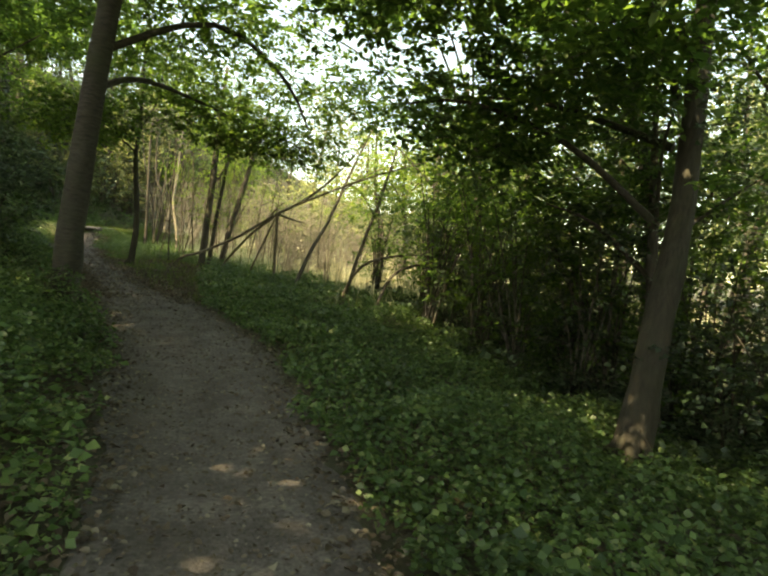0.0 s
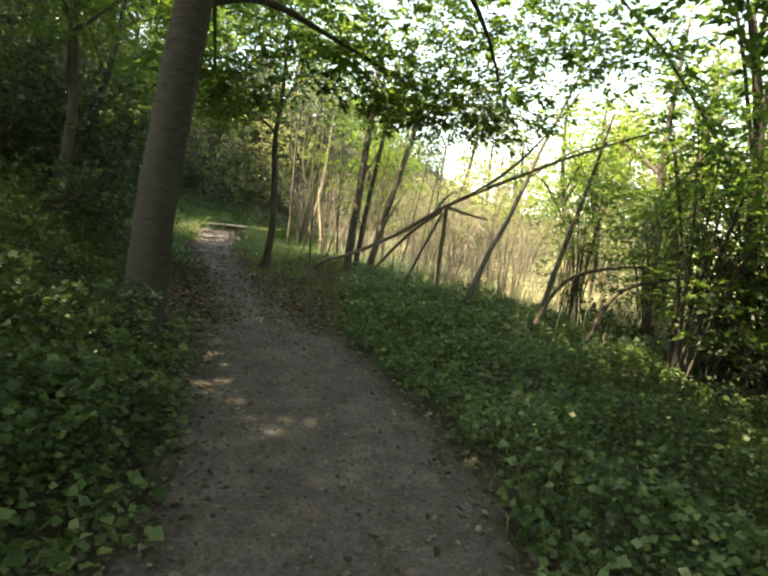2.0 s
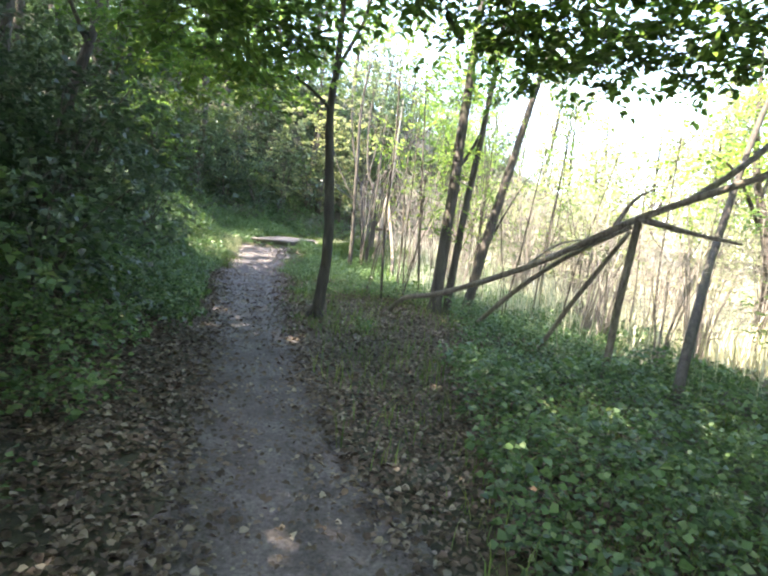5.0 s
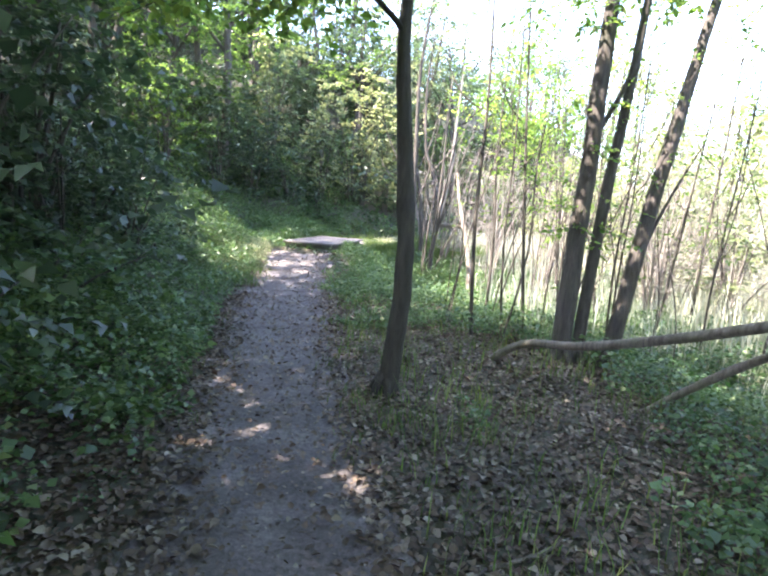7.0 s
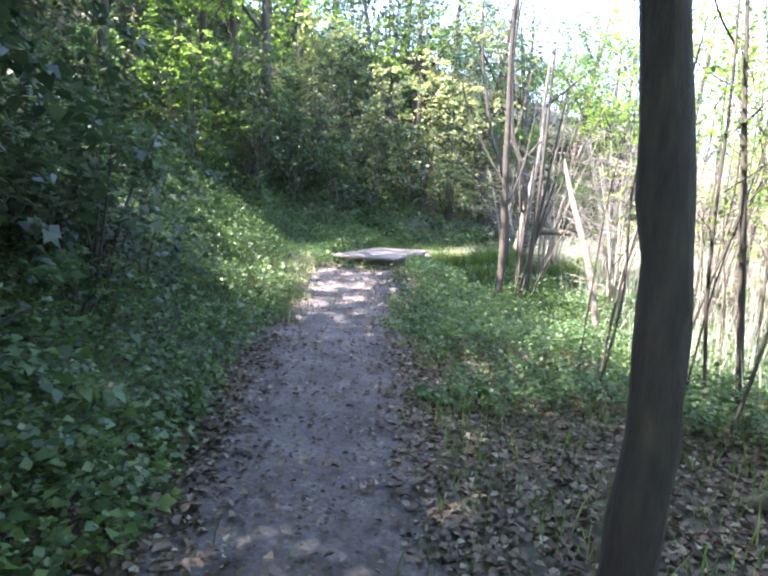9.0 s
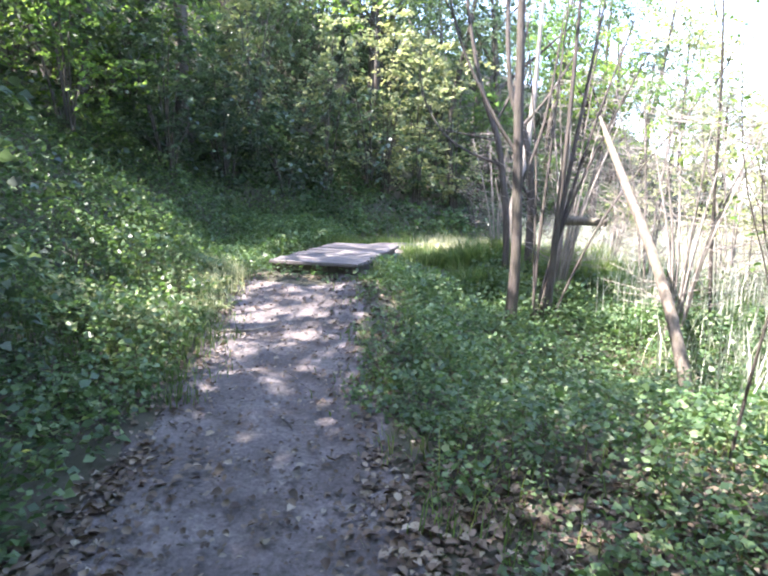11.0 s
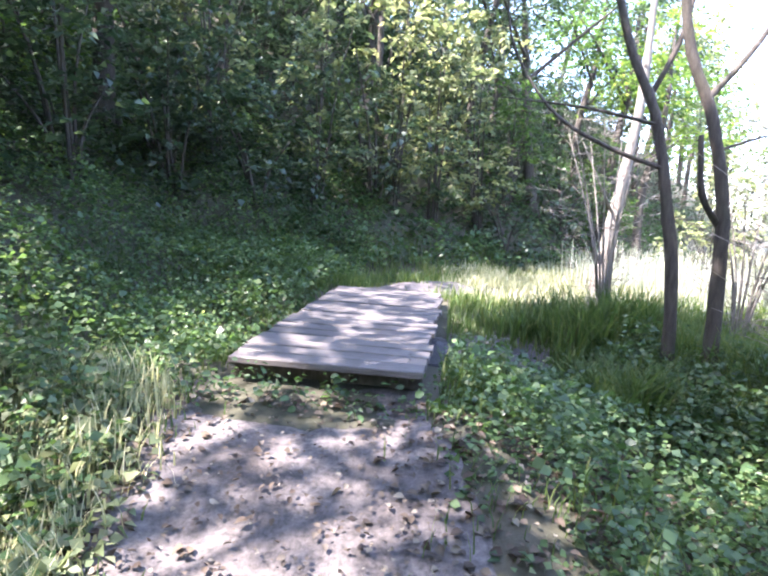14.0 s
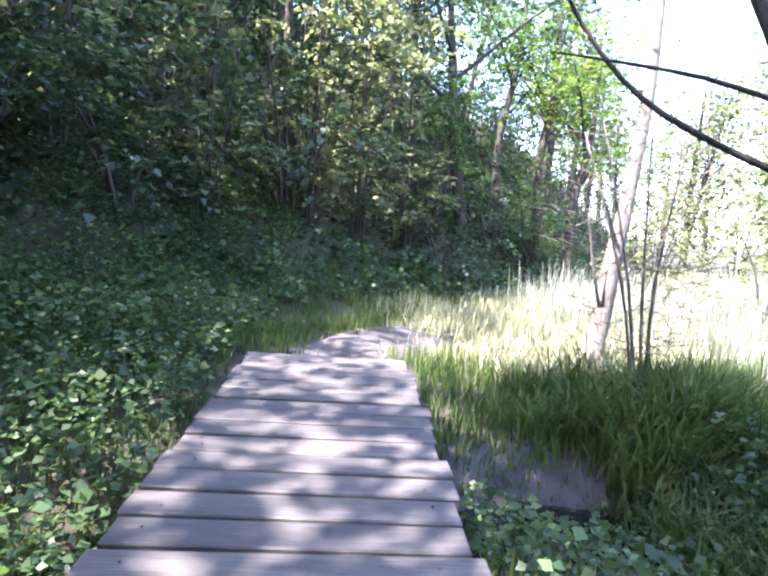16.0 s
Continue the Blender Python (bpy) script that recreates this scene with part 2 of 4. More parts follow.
def build_path():
    ys = np.arange(-22, 15.75, 0.08)
    us = np.linspace(0, 1, 19)
    U, Y = np.meshgrid(us, ys, indexing="ij")
    l = along(LEFT, Y) - 0.12 + 0.1 * wobble(Y * 0, Y, 3.1) + 0.05 * wobble(Y * 0, Y, 9.0, 2)
    r = along(RIGHT, Y) + 0.12 + 0.1 * wobble(Y * 0 + 5, Y, 2.7) + 0.05 * wobble(Y * 0, Y, 8.0, 5)
    X = l + (r - l) * U
    Z = ground_z(X, Y) + 0.018 - 0.05 * (np.abs(U - 0.5) > 0.49) - 0.03 * np.sin(U * math.pi) + 0.007 * wobble(X, Y, 11.0) + 0.004 * wobble(X, Y, 27.0, 2.0)
    me = mesh_from("path", np.stack([X, Y, Z], 2).reshape(-1, 3), grid_faces(len(us), len(ys)), TREAD, True)
    tagged(new("path", me), "narrow trodden earth footpath with scattered dry leaves", "path", kind="structure")


BEYOND = [(-3.02, 18.98), (-2.55, 19.8), (-1.6, 20.9), (0.2, 22.4), (2.6, 24.2), (6.0, 27.0)]


def build_path_beyond():
    ts = np.linspace(0, 1.7, 40)
    cx, cy = np.interp(ts, range(6), [p[0] for p in BEYOND]), np.interp(ts, range(6), [p[1] for p in BEYOND])
    dx, dy = np.gradient(cx), np.gradient(cy)
    n = np.hypot(dx, dy)
    us = np.linspace(-1, 1, 9)
    half = np.interp(ts, [0, 1, 2], [0.62, 0.5, 0.4]) + 0.1 * wobble(cx, cy, 3.0)
    X = cx[None, :] + us[:, None] * (half * dy / n)[None, :]
    Y = cy[None, :] - us[:, None] * (half * dx / n)[None, :]
    Z = ground_z(X, Y) + 0.03 - 0.06 * (np.abs(us) > 0.9)[:, None]
    me = mesh_from("path", np.stack([X, Y, Z], 2).reshape(-1, 3), grid_faces(len(us), len(ts)), TREAD, True)
    tagged(new("path", me), "faint trodden path through grass past the footbridge", "path", kind="structure")


build_ground()
build_path()
build_path_beyond()

# ---- builders ----
rng = np.random.default_rng(7)


def tube(points, radii, sides=8, rough=0.06, cap=True):
    """A bent round stem through points, uneven in girth."""
    P = np.asarray(points, float)
    seg = []
    for k in range(len(P) - 1):                       # smooth the bends
        p0, p1, p2, p3 = P[max(k - 1, 0)], P[k], P[k + 1], P[min(k + 2, len(P) - 1)]
        for t in np.linspace(0, 1, 5)[:-1]:
            seg.append((0.5 * (2 * p1 + (p2 - p0) * t + (2 * p0 - 5 * p1 + 4 * p2 - p3) * t * t + (3 * p1 - p0 - 3 * p2 + p3) * t ** 3), radii[k] + (radii[k + 1] - radii[k]) * t))
    seg.append((P[-1], radii[-1]))
    V, F = [], []
    up = np.array([0.31, 0.95, 0.05])
    for i, (p, r) in enumerate(seg):
        q = seg[min(i + 1, len(seg) - 1)][0] - seg[max(i - 1, 0)][0]
        q = q / (np.linalg.norm(q) + 1e-9)
        a = np.cross(q, up)
        a /= np.linalg.norm(a) + 1e-9
        b = np.cross(q, a)
        for s in range(sides):
            th = 2 * math.pi * s / sides
            rr = r * (1 + rough * rng.normal())
            V.append(p + rr * (math.cos(th) * a + math.sin(th) * b))
    for i in range(len(seg) - 1):
        for s in range(sides):
            n = (s + 1) % sides
            F.append((i * sides + s, i * sides + n, (i + 1) * sides + n, (i + 1) * sides + s))
    if cap:
        for base in (0, (len(seg) - 1) * sides):
            c = len(V)
            V.append(np.mean(V[base:base + sides], 0))
            for s in range(0, sides, 2):
                F.append((c, base + s, base + (s + 1) % sides, base + (s + 2) % sides))
    return np.array(V), np.array(F)


def join(pieces):
    V, F, n = [], [], 0
    for v, f in pieces:
        V.append(v)
        F.append(f + n)
        n += len(v)
    return np.concatenate(V), np.concatenate(F)


def part_mesh(name, vf, material, parent, label="", smooth=True, kind=""):
    ob = new(name, mesh_from(name, vf[0], vf[1], material, smooth))
    ob.parent = parent
    tagged(ob, label, kind=kind)
    return ob


def thing(name, at, label, category, group="", kind=""):
    ob = new(name)
    ob.location = at
    ob.empty_display_size = 0.1
    return tagged(ob, label, category, group, kind)


def leaves(P, size, axis, normal, wide=0.62, fold=0.18, plain=False):
    """One folded, pointed leaf of two quads at each place; plain: a single bent lozenge, for leaves far off."""
    n = len(P)
    axis = axis / (np.linalg.norm(axis, axis=1, keepdims=True) + 1e-9)
    side = np.cross(normal, axis)
    side /= np.linalg.norm(side, axis=1, keepdims=True) + 1e-9
    nor = np.cross(axis, side)
    L, W = size[:, None], size[:, None] * wide * 0.5
    up = nor * (size[:, None] * fold)
    droop = nor * (size[:, None] * 0.12)
    b = P
    tip = P + axis * L - droop
    if plain:
        V = np.stack([b, P + axis * L * 0.45 + side * W * 1.15 + up, tip, P + axis * L * 0.45 - side * W * 1.15 + up], 1).reshape(-1, 3)
        return V, np.arange(n * 4).reshape(-1, 4)
    l1, l2 = P + axis * L * 0.3 + side * W + up * 0.8, P + axis * L * 0.68 + side * W * 0.8 + up * 0.6
    r1, r2 = P + axis * L * 0.3 - side * W + up * 0.8, P + axis * L * 0.68 - side * W * 0.8 + up * 0.6
    V = np.stack([b, l1, l2, tip, r2, r1], 1).reshape(-1, 3)
    k = np.arange(n)[:, None] * 6
    F = np.concatenate([k + np.array([[0, 3, 2, 1]]), k + np.array([[0, 5, 4, 3]])])
    return V, F


def unit(n):
    v = rng.normal(size=(n, 3))
    return v / np.linalg.norm(v, axis=1, keepdims=True)


def sprays(clumps, leaf, per=12, flat=0.75, reach=0.45, plain=False):
    """Leaves in flat sprays along hidden twigs, filling ellipsoids (x, y, z, rx, ry, rz, leaves) unevenly."""
    Ps, Ss, As, Ns, twigs = [], [], [], [], []
    for cx, cy, cz, rx, ry, rz, n in clumps:
        m = max(1, int(n / per))
        u = unit(m) * (rng.random((m, 1)) ** 0.45)
        root = np.array([cx, cy, cz]) + u * np.array([rx, ry, rz])
        dirs = unit(m) + u * 0.9
        dirs[:, 2] *= 1 - flat
        dirs[:, 2] -= 0.12
        dirs /= np.linalg.norm(dirs, axis=1, keepdims=True)
        length = reach * (0.5 + rng.random((m, 1)))
        twigs.append((root - dirs * length * 0.3, root + dirs * length))
        sidev = np.cross(dirs, [0, 0, 1.0])
        for k in range(per):
            t = (k + 0.5) / per
            s = 1 if k % 2 else -1
            Ps.append(root + dirs * length * t + rng.normal(size=(m, 3)) * leaf * 0.25)
            ax = dirs * 0.7 + sidev * s * 0.9 + rng.normal(size=(m, 3)) * 0.25
            As.append(ax)
            nn = np.tile([0, 0, 1.0], (m, 1)) + rng.normal(size=(m, 3)) * 0.42
            Ns.append(nn)
            Ss.append(leaf * (0.55 + 0.75 * rng.random(m)))
    return leaves(np.concatenate(Ps), np.concatenate(Ss), np.concatenate(As), np.concatenate(Ns), plain=plain), twigs


def twig_mesh(twigs, radius, keep=1.0):
    a, b = np.concatenate([t[0] for t in twigs]), np.concatenate([t[1] for t in twigs])
    sel = rng.random(len(a)) < keep
    a, b = a[sel], b[sel]
    d = b - a
    s = np.cross(d, [0.2, 0.1, 1.0])
    s /= np.linalg.norm(s, axis=1, keepdims=True) + 1e-9
    u = np.cross(d, s)
    u /= np.linalg.norm(u, axis=1, keepdims=True) + 1e-9
    V = []
    for p, r in ((a, radius), (b, radius * 0.4)):
        for th in (0, 2.09, 4.19):
            V.append(p + r * (math.cos(th) * s + math.sin(th) * u))
    V = np.stack(V, 1).reshape(-1, 3)
    k = np.arange(len(a))[:, None] * 6
    F = np.concatenate([k + np.array([[i, (i + 1) % 3, (i + 1) % 3 + 3, i + 3]]) for i in range(3)])
    return V, F


def tree(name, at, label, category, trunk, radii, limbs=(), clumps=(), leaf=0.09, leaf_material=None, bark=BARK, group="", sides=10, per=12, flat=0.75, reach=0.45, twigs=0.5, sink=0.12, plain=False):
    """trunk and limbs in metres from the foot of the tree."""
    x, y = at
    ob = thing(name, (x, y, float(ground_z(x, y)) - sink), label, category, group)
    T = np.asarray(trunk, float)
    T[:, 2] += sink
    T[0, 2] = 0
    tv = [tube(T, radii, sides)]
    if radii[0] > 0.06:
        for k in range(5):                            # root flare
            th = k * 1.256 + rng.random() * 0.5
            tv.append(tube([(0, 0, sink + radii[0] * 2.2), (math.cos(th) * radii[0] * 1.1, math.sin(th) * radii[0] * 1.1, sink + radii[0] * 0.6), (math.cos(th) * radii[0] * 1.7, math.sin(th) * radii[0] * 1.7, -0.04)], [radii[0] * 0.45, radii[0] * 0.35, radii[0] * 0.18], 6))
    part_mesh("trunk", join(tv), bark, ob)
    for pts, r in limbs:
        p = np.asarray(pts, float)
        p[:, 2] += sink
        part_mesh("limb", tube(p, r, 6), bark, ob)
    if len(clumps):
        cl = [(a, b, c + sink, d, e, f, n) for a, b, c, d, e, f, n in clumps]
        vf, tw = sprays(cl, leaf, per, flat, reach, plain)
        if twigs:
            part_mesh("twig", twig_mesh(tw, 0.006, twigs), bark, ob, kind="stuff")
        part_mesh("crown", vf, leaf_material or LEAF_GREEN, ob, smooth=False)
    return ob

# ---- the footbridge over the ditch ----
def box_vf(sx, sy, sz, bevel=0.006):
    bm = bmesh.new()
    bmesh.ops.create_cube(bm, size=1)
    bmesh.ops.scale(bm, vec=(sx, sy, sz), verts=bm.verts)
    bmesh.ops.bevel(bm, geom=bm.edges[:], offset=bevel, segments=1, affect="EDGES", profile=0.5)
    me = bpy.data.meshes.new("box")
    bm.to_mesh(me)
    bm.free()
    return me


BRIDGE_NEAR, BRIDGE_FAR, BRIDGE_WIDE = Vector((-3.41, 15.59, 0.5)), Vector((-3.06, 18.88, 0.575)), 1.26


def build_bridge():
    ob = thing("footbridge", BRIDGE_NEAR, "low weathered grey plank footbridge without rails over a ditch", "bridge")
    way = BRIDGE_FAR - BRIDGE_NEAR
    length = way.length
    turn = -math.degrees(math.atan2(way.x, way.y))
    tilt = math.degrees(math.asin(way.z / length))
    ob.matrix_world = Matrix.Translation(BRIDGE_NEAR) @ pose(0, 0, 0, 0, 0, turn) @ pose(0, 0, 0, tilt)
    n = 18
    pitch = length / n
    shapes = []
    for k in range(4):
        me = box_vf(BRIDGE_WIDE + 0.02 * k - 0.03, pitch - 0.02, 0.045, 0.006)
        for v in me.vertices:
            v.co.z += 0.004 * math.sin(v.co.x * 3 + k * 2)
        me.materials.append(PLANK)
        shapes.append(me)
    for i in range(n):
        p = new("plank", shapes[i % 4])
        p.parent = ob
        p.location = (0.008 * rng.normal(), (i + 0.5) * pitch, -0.0225 + 0.0025 * rng.normal())
        p.rotation_euler = (0.006 * rng.normal(), 0, 0.005 * rng.normal())
    for x in (-0.5, 0.0, 0.5):
        me = box_vf(0.13, length - 0.3, 0.15, 0.01)
        me.materials.append(WOOD_DARK)
        b = new("bearer", me)
        b.parent, b.location = ob, (x, length / 2, -0.125)
    # End board in dark timber; the shade below the deck edge is in its colour.
    me = box_vf(BRIDGE_WIDE - 0.04, 0.04, 0.09, 0.006)
    me.materials.append(WOOD_DARK)
    b = new("end_board", me)
    b.parent, b.location = ob, (0, 0.12, -0.092)
    for y in (0.34, length - 0.3):
        me = box_vf(BRIDGE_WIDE + 0.1, 0.2, 0.3, 0.015)
        me.materials.append(WOOD_DARK)
        b = new("sill_beam", me)
        b.parent, b.location = ob, (0, y, -0.35)
    bolt = tube([(0, 0, -0.004), (0, 0, 0.001)], [0.005, 0.0045], 8, 0)
    bolt_mesh = mesh_from("nail", bolt[0], bolt[1], WOOD_DARK)
    for i in range(n):
        for x in (-0.5, 0.5):
            b = new("nail", bolt_mesh)
            b.parent, b.location = ob, (x + 0.01 * rng.normal(), (i + 0.5) * pitch + 0.02 * rng.normal(), 0.003)


build_bridge()

# ---- water in the ditch ----
xs, ys = np.linspace(-4.9, -1.0, 40), np.linspace(-0.62, 0.62, 9)
X, V = np.meshgrid(xs, ys, indexing="ij")
me = mesh_from("water", np.stack([X, stream_y(X) + V, np.full(X.shape, 0.1)], 2).reshape(-1, 3), grid_faces(40, 9), WATER)
tagged(new("water", me), "still dark water in a narrow woodland ditch", "water", kind="structure")

us, ys = np.linspace(-2.75, -1.35, 36), np.linspace(16.3, 17.95, 40)
X, Y = np.meshgrid(us, ys, indexing="ij")
rim = ((X + 2.05) / 0.7) ** 2 + ((Y - 17.12) / 0.8) ** 2
Z = ground_z(X, Y) + 0.035 - 0.05 * rim ** 2 + 0.025 * wobble(X, Y, 8.0) + 0.012 * wobble(X, Y, 21.0, 2.0)
me = mesh_from("mud", np.stack([X, Y, Z], 2).reshape(-1, 3), grid_faces(36, 40), MUD, True)
tagged(new("mud", me), "dark wet mud round a small pool in the ditch", "mud", kind="structure")

# ---- single trees ----
def rel(at, cl):
    z = float(ground_z(*at))
    return [(a - at[0], b - at[1], c - z, d, e, f, n) for a, b, c, d, e, f, n in cl]


def relp(at, pts):
    z = float(ground_z(*at))
    return [(a - at[0], b - at[1], c - z) for a, b, c in pts]


A = (-1.24, 0.3)
tree("tree", A, "tall dark tree with horizontally banded mossy bark beside the path", "tree",
     [(0, 0, 0), (0.03, 0.03, 1.2), (0.16, 0.08, 3.2), (0.4, 0.2, 6), (0.6, 0.3, 9)], [0.235, 0.19, 0.172, 0.15, 0.1],
     [(relp(A, [(-1.15, 0.5, 2.6), (-0.6, 1.6, 3.2), (0.3, 3.4, 3.5), (1.6, 4.6, 3.4)]), [0.07, 0.05, 0.035, 0.012]),
      (relp(A, [(-1.1, 0.5, 3.2), (0.6, 0.9, 4.2), (2.2, 2.6, 4.0), (3.2, 3.9, 3.0)]), [0.07, 0.05, 0.035, 0.012]),
      (relp(A, [(-1.1, 0.5, 3.6), (-1.4, 2.4, 3.7), (-1.8, 4.8, 3.1)]), [0.06, 0.04, 0.012]),
      (relp(A, [(-1.0, 0.5, 4.2), (-0.2, -1.2, 5.2), (0.8, -3.0, 5.4)]), [0.07, 0.05, 0.015])],
     rel(A, [(0.9, 4.4, 3.4, 1.9, 1.0, 0.5, 3000), (-0.2, 4.6, 4.3, 2.0, 1.2, 0.7, 1500), (2.2, 4.4, 4.1, 1.8, 1.2, 0.7, 1300), (4.2, 4.6, 4.9, 2.0, 1.4, 0.8, 1300), (1.6, 5.0, 5.6, 2.6, 1.6, 0.8, 1200), (-1.8, 5.0, 3.05, 1.2, 0.9, 0.5, 2500), (2.9, 3.8, 2.95, 1.2, 0.9, 0.45, 1700), (1.8, 4.9, 2.95, 1.1, 0.7, 0.35, 1500), (0.4, 6.0, 4.7, 2.2, 1.4, 0.6, 1200), (3.2, 5.0, 4.6, 1.6, 1.4, 0.6, 1400), (0.6, 1.0, 4.4, 2.4, 1.6, 0.5, 2000), (-0.5, 2.2, 4.5, 2.4, 1.6, 0.7, 2200), (0.6, -2.0, 5.2, 2.8, 2.4, 0.7, 2600), (-2.2, 1.5, 6.5, 2.5, 3.0, 1.2, 2200), (4.6, 3.2, 3.9, 1.5, 1.2, 0.5, 1500)]),
     0.1, LEAF_GREEN, BARK_BAND, sides=14)

B = (5.3, -4.6)
tree("tree", B, "leaning dark tree in shaded thicket beside the path", "tree",
     [(0, 0, 0), (0.35, 0.2, 1.4), (0.75, 0.4, 3.2), (0.9, 0.6, 5.5), (1.0, 0.7, 8)], [0.22, 0.17, 0.15, 0.12, 0.08],
     [(relp(B, [(6.0, -3.8, 1.4), (5.0, -3.2, 2.3), (3.6, -3.0, 2.6), (2.8, -2.6, 2.5)]), [0.06, 0.04, 0.025, 0.01]),
      (relp(B, [(6.3, -3.7, 2.4), (5.4, -2.0, 3.2), (4.4, -0.6, 3.4)]), [0.06, 0.04, 0.012]),
      (relp(B, [(6.3, -3.7, 3.0), (4.6, -4.4, 4.0), (3.0, -4.8, 4.4)]), [0.06, 0.04, 0.012])],
     rel(B, [(3.9, -2.9, 2.5, 1.2, 1.1, 0.7, 2400), (2.7, -3.6, 3.5, 1.3, 1.2, 0.6, 2200), (4.6, -4.2, 3.2, 1.3, 1.2, 0.7, 2600), (3.6, -6.0, 2.9, 0.8, 0.8, 0.4, 600), (5.6, -2.6, 3.5, 1.4, 1.3, 0.9, 2600), (7.4, -2.4, 2.2, 1.3, 1.3, 1.0, 2200), (5.2, -1.6, 2.6, 1.3, 1.3, 0.9, 1700), (4.3, -0.6, 3.4, 1.4, 1.2, 0.6, 1300), (3.4, -4.6, 4.5, 2.0, 1.8, 0.6, 1600), (6.5, -3.0, 4.4, 2.2, 2.0, 0.8, 2400), (8.0, -1.4, 3.6, 1.6, 1.6, 1.0, 1800), (6.8, -1.2, 1.6, 1.0, 1.2, 1.0, 1200)]),
     0.105, LEAF_GREEN, BARK_OLIVE, sides=12)

S = (-0.87, 7.43)
tree("tree", S, "slender dark young tree with a bowed trunk at the path edge", "tree",
     [(0, 0, 0), (0.05, 0.01, 0.45), (0.085, 0.03, 1.0), (0.055, 0.06, 1.6), (-0.04, 0.1, 2.5), (-0.09, 0.15, 3.2), (-0.05, 0.2, 4.1), (-0.1, 0.3, 6.4)], [0.1, 0.084, 0.079, 0.075, 0.067, 0.057, 0.045, 0.02],
     [([(-0.05, 0.13, 3.05), (-0.25, 0.05, 3.25), (-0.7, -0.2, 3.5), (-1.3, -0.6, 3.55)], [0.028, 0.024, 0.018, 0.006]),
      ([(-0.06, 0.18, 3.7), (0.12, 0.2, 4.1), (0.32, 0.25, 4.7), (0.5, 0.3, 6.2)], [0.035, 0.032, 0.026, 0.01])],
     [(-1.1, -0.7, 3.3, 0.8, 0.8, 0.4, 800), (-1.9, -0.5, 3.5, 0.9, 0.9, 0.5, 900), (0.3, 0.3, 5.4, 1.6, 1.5, 0.8, 2400)], 0.1, LEAF_BRIGHT, BARK_OLIVE)

tree("tree", (1.08, 9.25), "ivy-flecked upright grey trunk in the thicket", "tree", [(0, 0, 0), (0.04, 0.05, 1), (0.1, 0.1, 2.2), (0.14, 0.15, 3.5), (0.25, 0.2, 6.5)], [0.125, 0.105, 0.1, 0.09, 0.05],
     [([(0.1, 0.1, 2.6), (0.5, 0.3, 3.4), (0.7, 0.4, 4.6)], [0.035, 0.025, 0.01])],
     [(0.2, 0, 4.7, 1.3, 1.3, 0.8, 1500), (0.1, 0.1, 2.0, 0.22, 0.2, 1.6, 260)], 0.08, LEAF_BRIGHT, BARK)
tree("tree", (1.32, 9.4), "slim upright grey trunk in the thicket", "tree", [(0, 0, 0), (0.06, 0.05, 1), (0.16, 0.1, 2.2), (0.3, 0.15, 3.5), (0.5, 0.2, 6)], [0.08, 0.07, 0.065, 0.055, 0.03],
     [], [(0.5, 0, 4.8, 1.2, 1.2, 0.8, 700)], 0.08, LEAF_BRIGHT, BARK)
tree("tree", (1.62, 9.3), "leaning grey trunk in the thicket", "tree", [(0, 0, 0), (0.22, 0.1, 1.1), (0.5, 0.3, 2.4), (0.85, 0.5, 4.0), (1.2, 0.6, 5.6)], [0.1, 0.088, 0.08, 0.068, 0.04],
     [([(0.2, 0.1, 1.1), (0.6, 0.3, 2.0), (1.0, 0.4, 2.8)], [0.025, 0.018, 0.006])],
     [(1.1, 0.4, 5.0, 1.1, 1.1, 0.7, 700)], 0.08, LEAF_BRIGHT, BARK)

# ---- poles of a fallen tree propped on one another ----
def pole(name, at, label, pts, radii, bark=BARK_DEAD, twigs=()):
    z = float(ground_z(*at)) - 0.06
    ob = thing(name, (at[0], at[1], z), label, "fallen tree")
    P = np.array(pts, float) - np.array([at[0], at[1], z])
    P[0, 2] = min(P[0, 2], 0.0)
    part_mesh("trunk", tube(P, radii, 9), bark, ob)
    for q, r in twigs:
        part_mesh("branch", tube(np.array(q, float) - np.array([at[0], at[1], z]), r, 6), bark, ob)
    return ob


pole("fallen_tree", (0.2, 9.0), "long fallen trunk with peeling bark propped on branches", [(0.2, 9.0, -0.3), (0.5, 8.5, -0.06), (1.0, 7.6, 0.17), (1.9, 6.2, 0.75), (2.64, 5.0, 1.39), (3.2, 4.2, 1.75), (4.4, 3.6, 2.4), (6.0, 3.4, 3.1)], [0.042, 0.042, 0.04, 0.039, 0.038, 0.032, 0.026, 0.012], BARK_DEAD,
     [([(2.9, 4.6, 1.55), (3.8, 4.8, 2.3), (4.7, 5.2, 3.4), (5.4, 5.4, 4.6)], [0.035, 0.03, 0.022, 0.008]), ([(2.64, 5.0, 1.4), (2.9, 4.7, 1.3), (3.3, 4.3, 1.2)], [0.04, 0.03, 0.01]),
      ([(2.5, 5.2, 1.3), (2.7, 5.3, 1.6), (2.9, 5.3, 1.75)], [0.03, 0.02, 0.006]), ([(1.9, 6.2, 0.78), (2.4, 6.6, 1.1), (3.2, 7.0, 1.25)], [0.02, 0.014, 0.005])])
pole("fallen_tree", (1.45, 7.75), "bare fallen pole lying against a propped trunk", [(1.45, 7.75, -0.4), (1.8, 7.0, 0.2), (2.2, 6.0, 0.85), (2.6, 5.05, 1.3)], [0.034, 0.034, 0.032, 0.026])
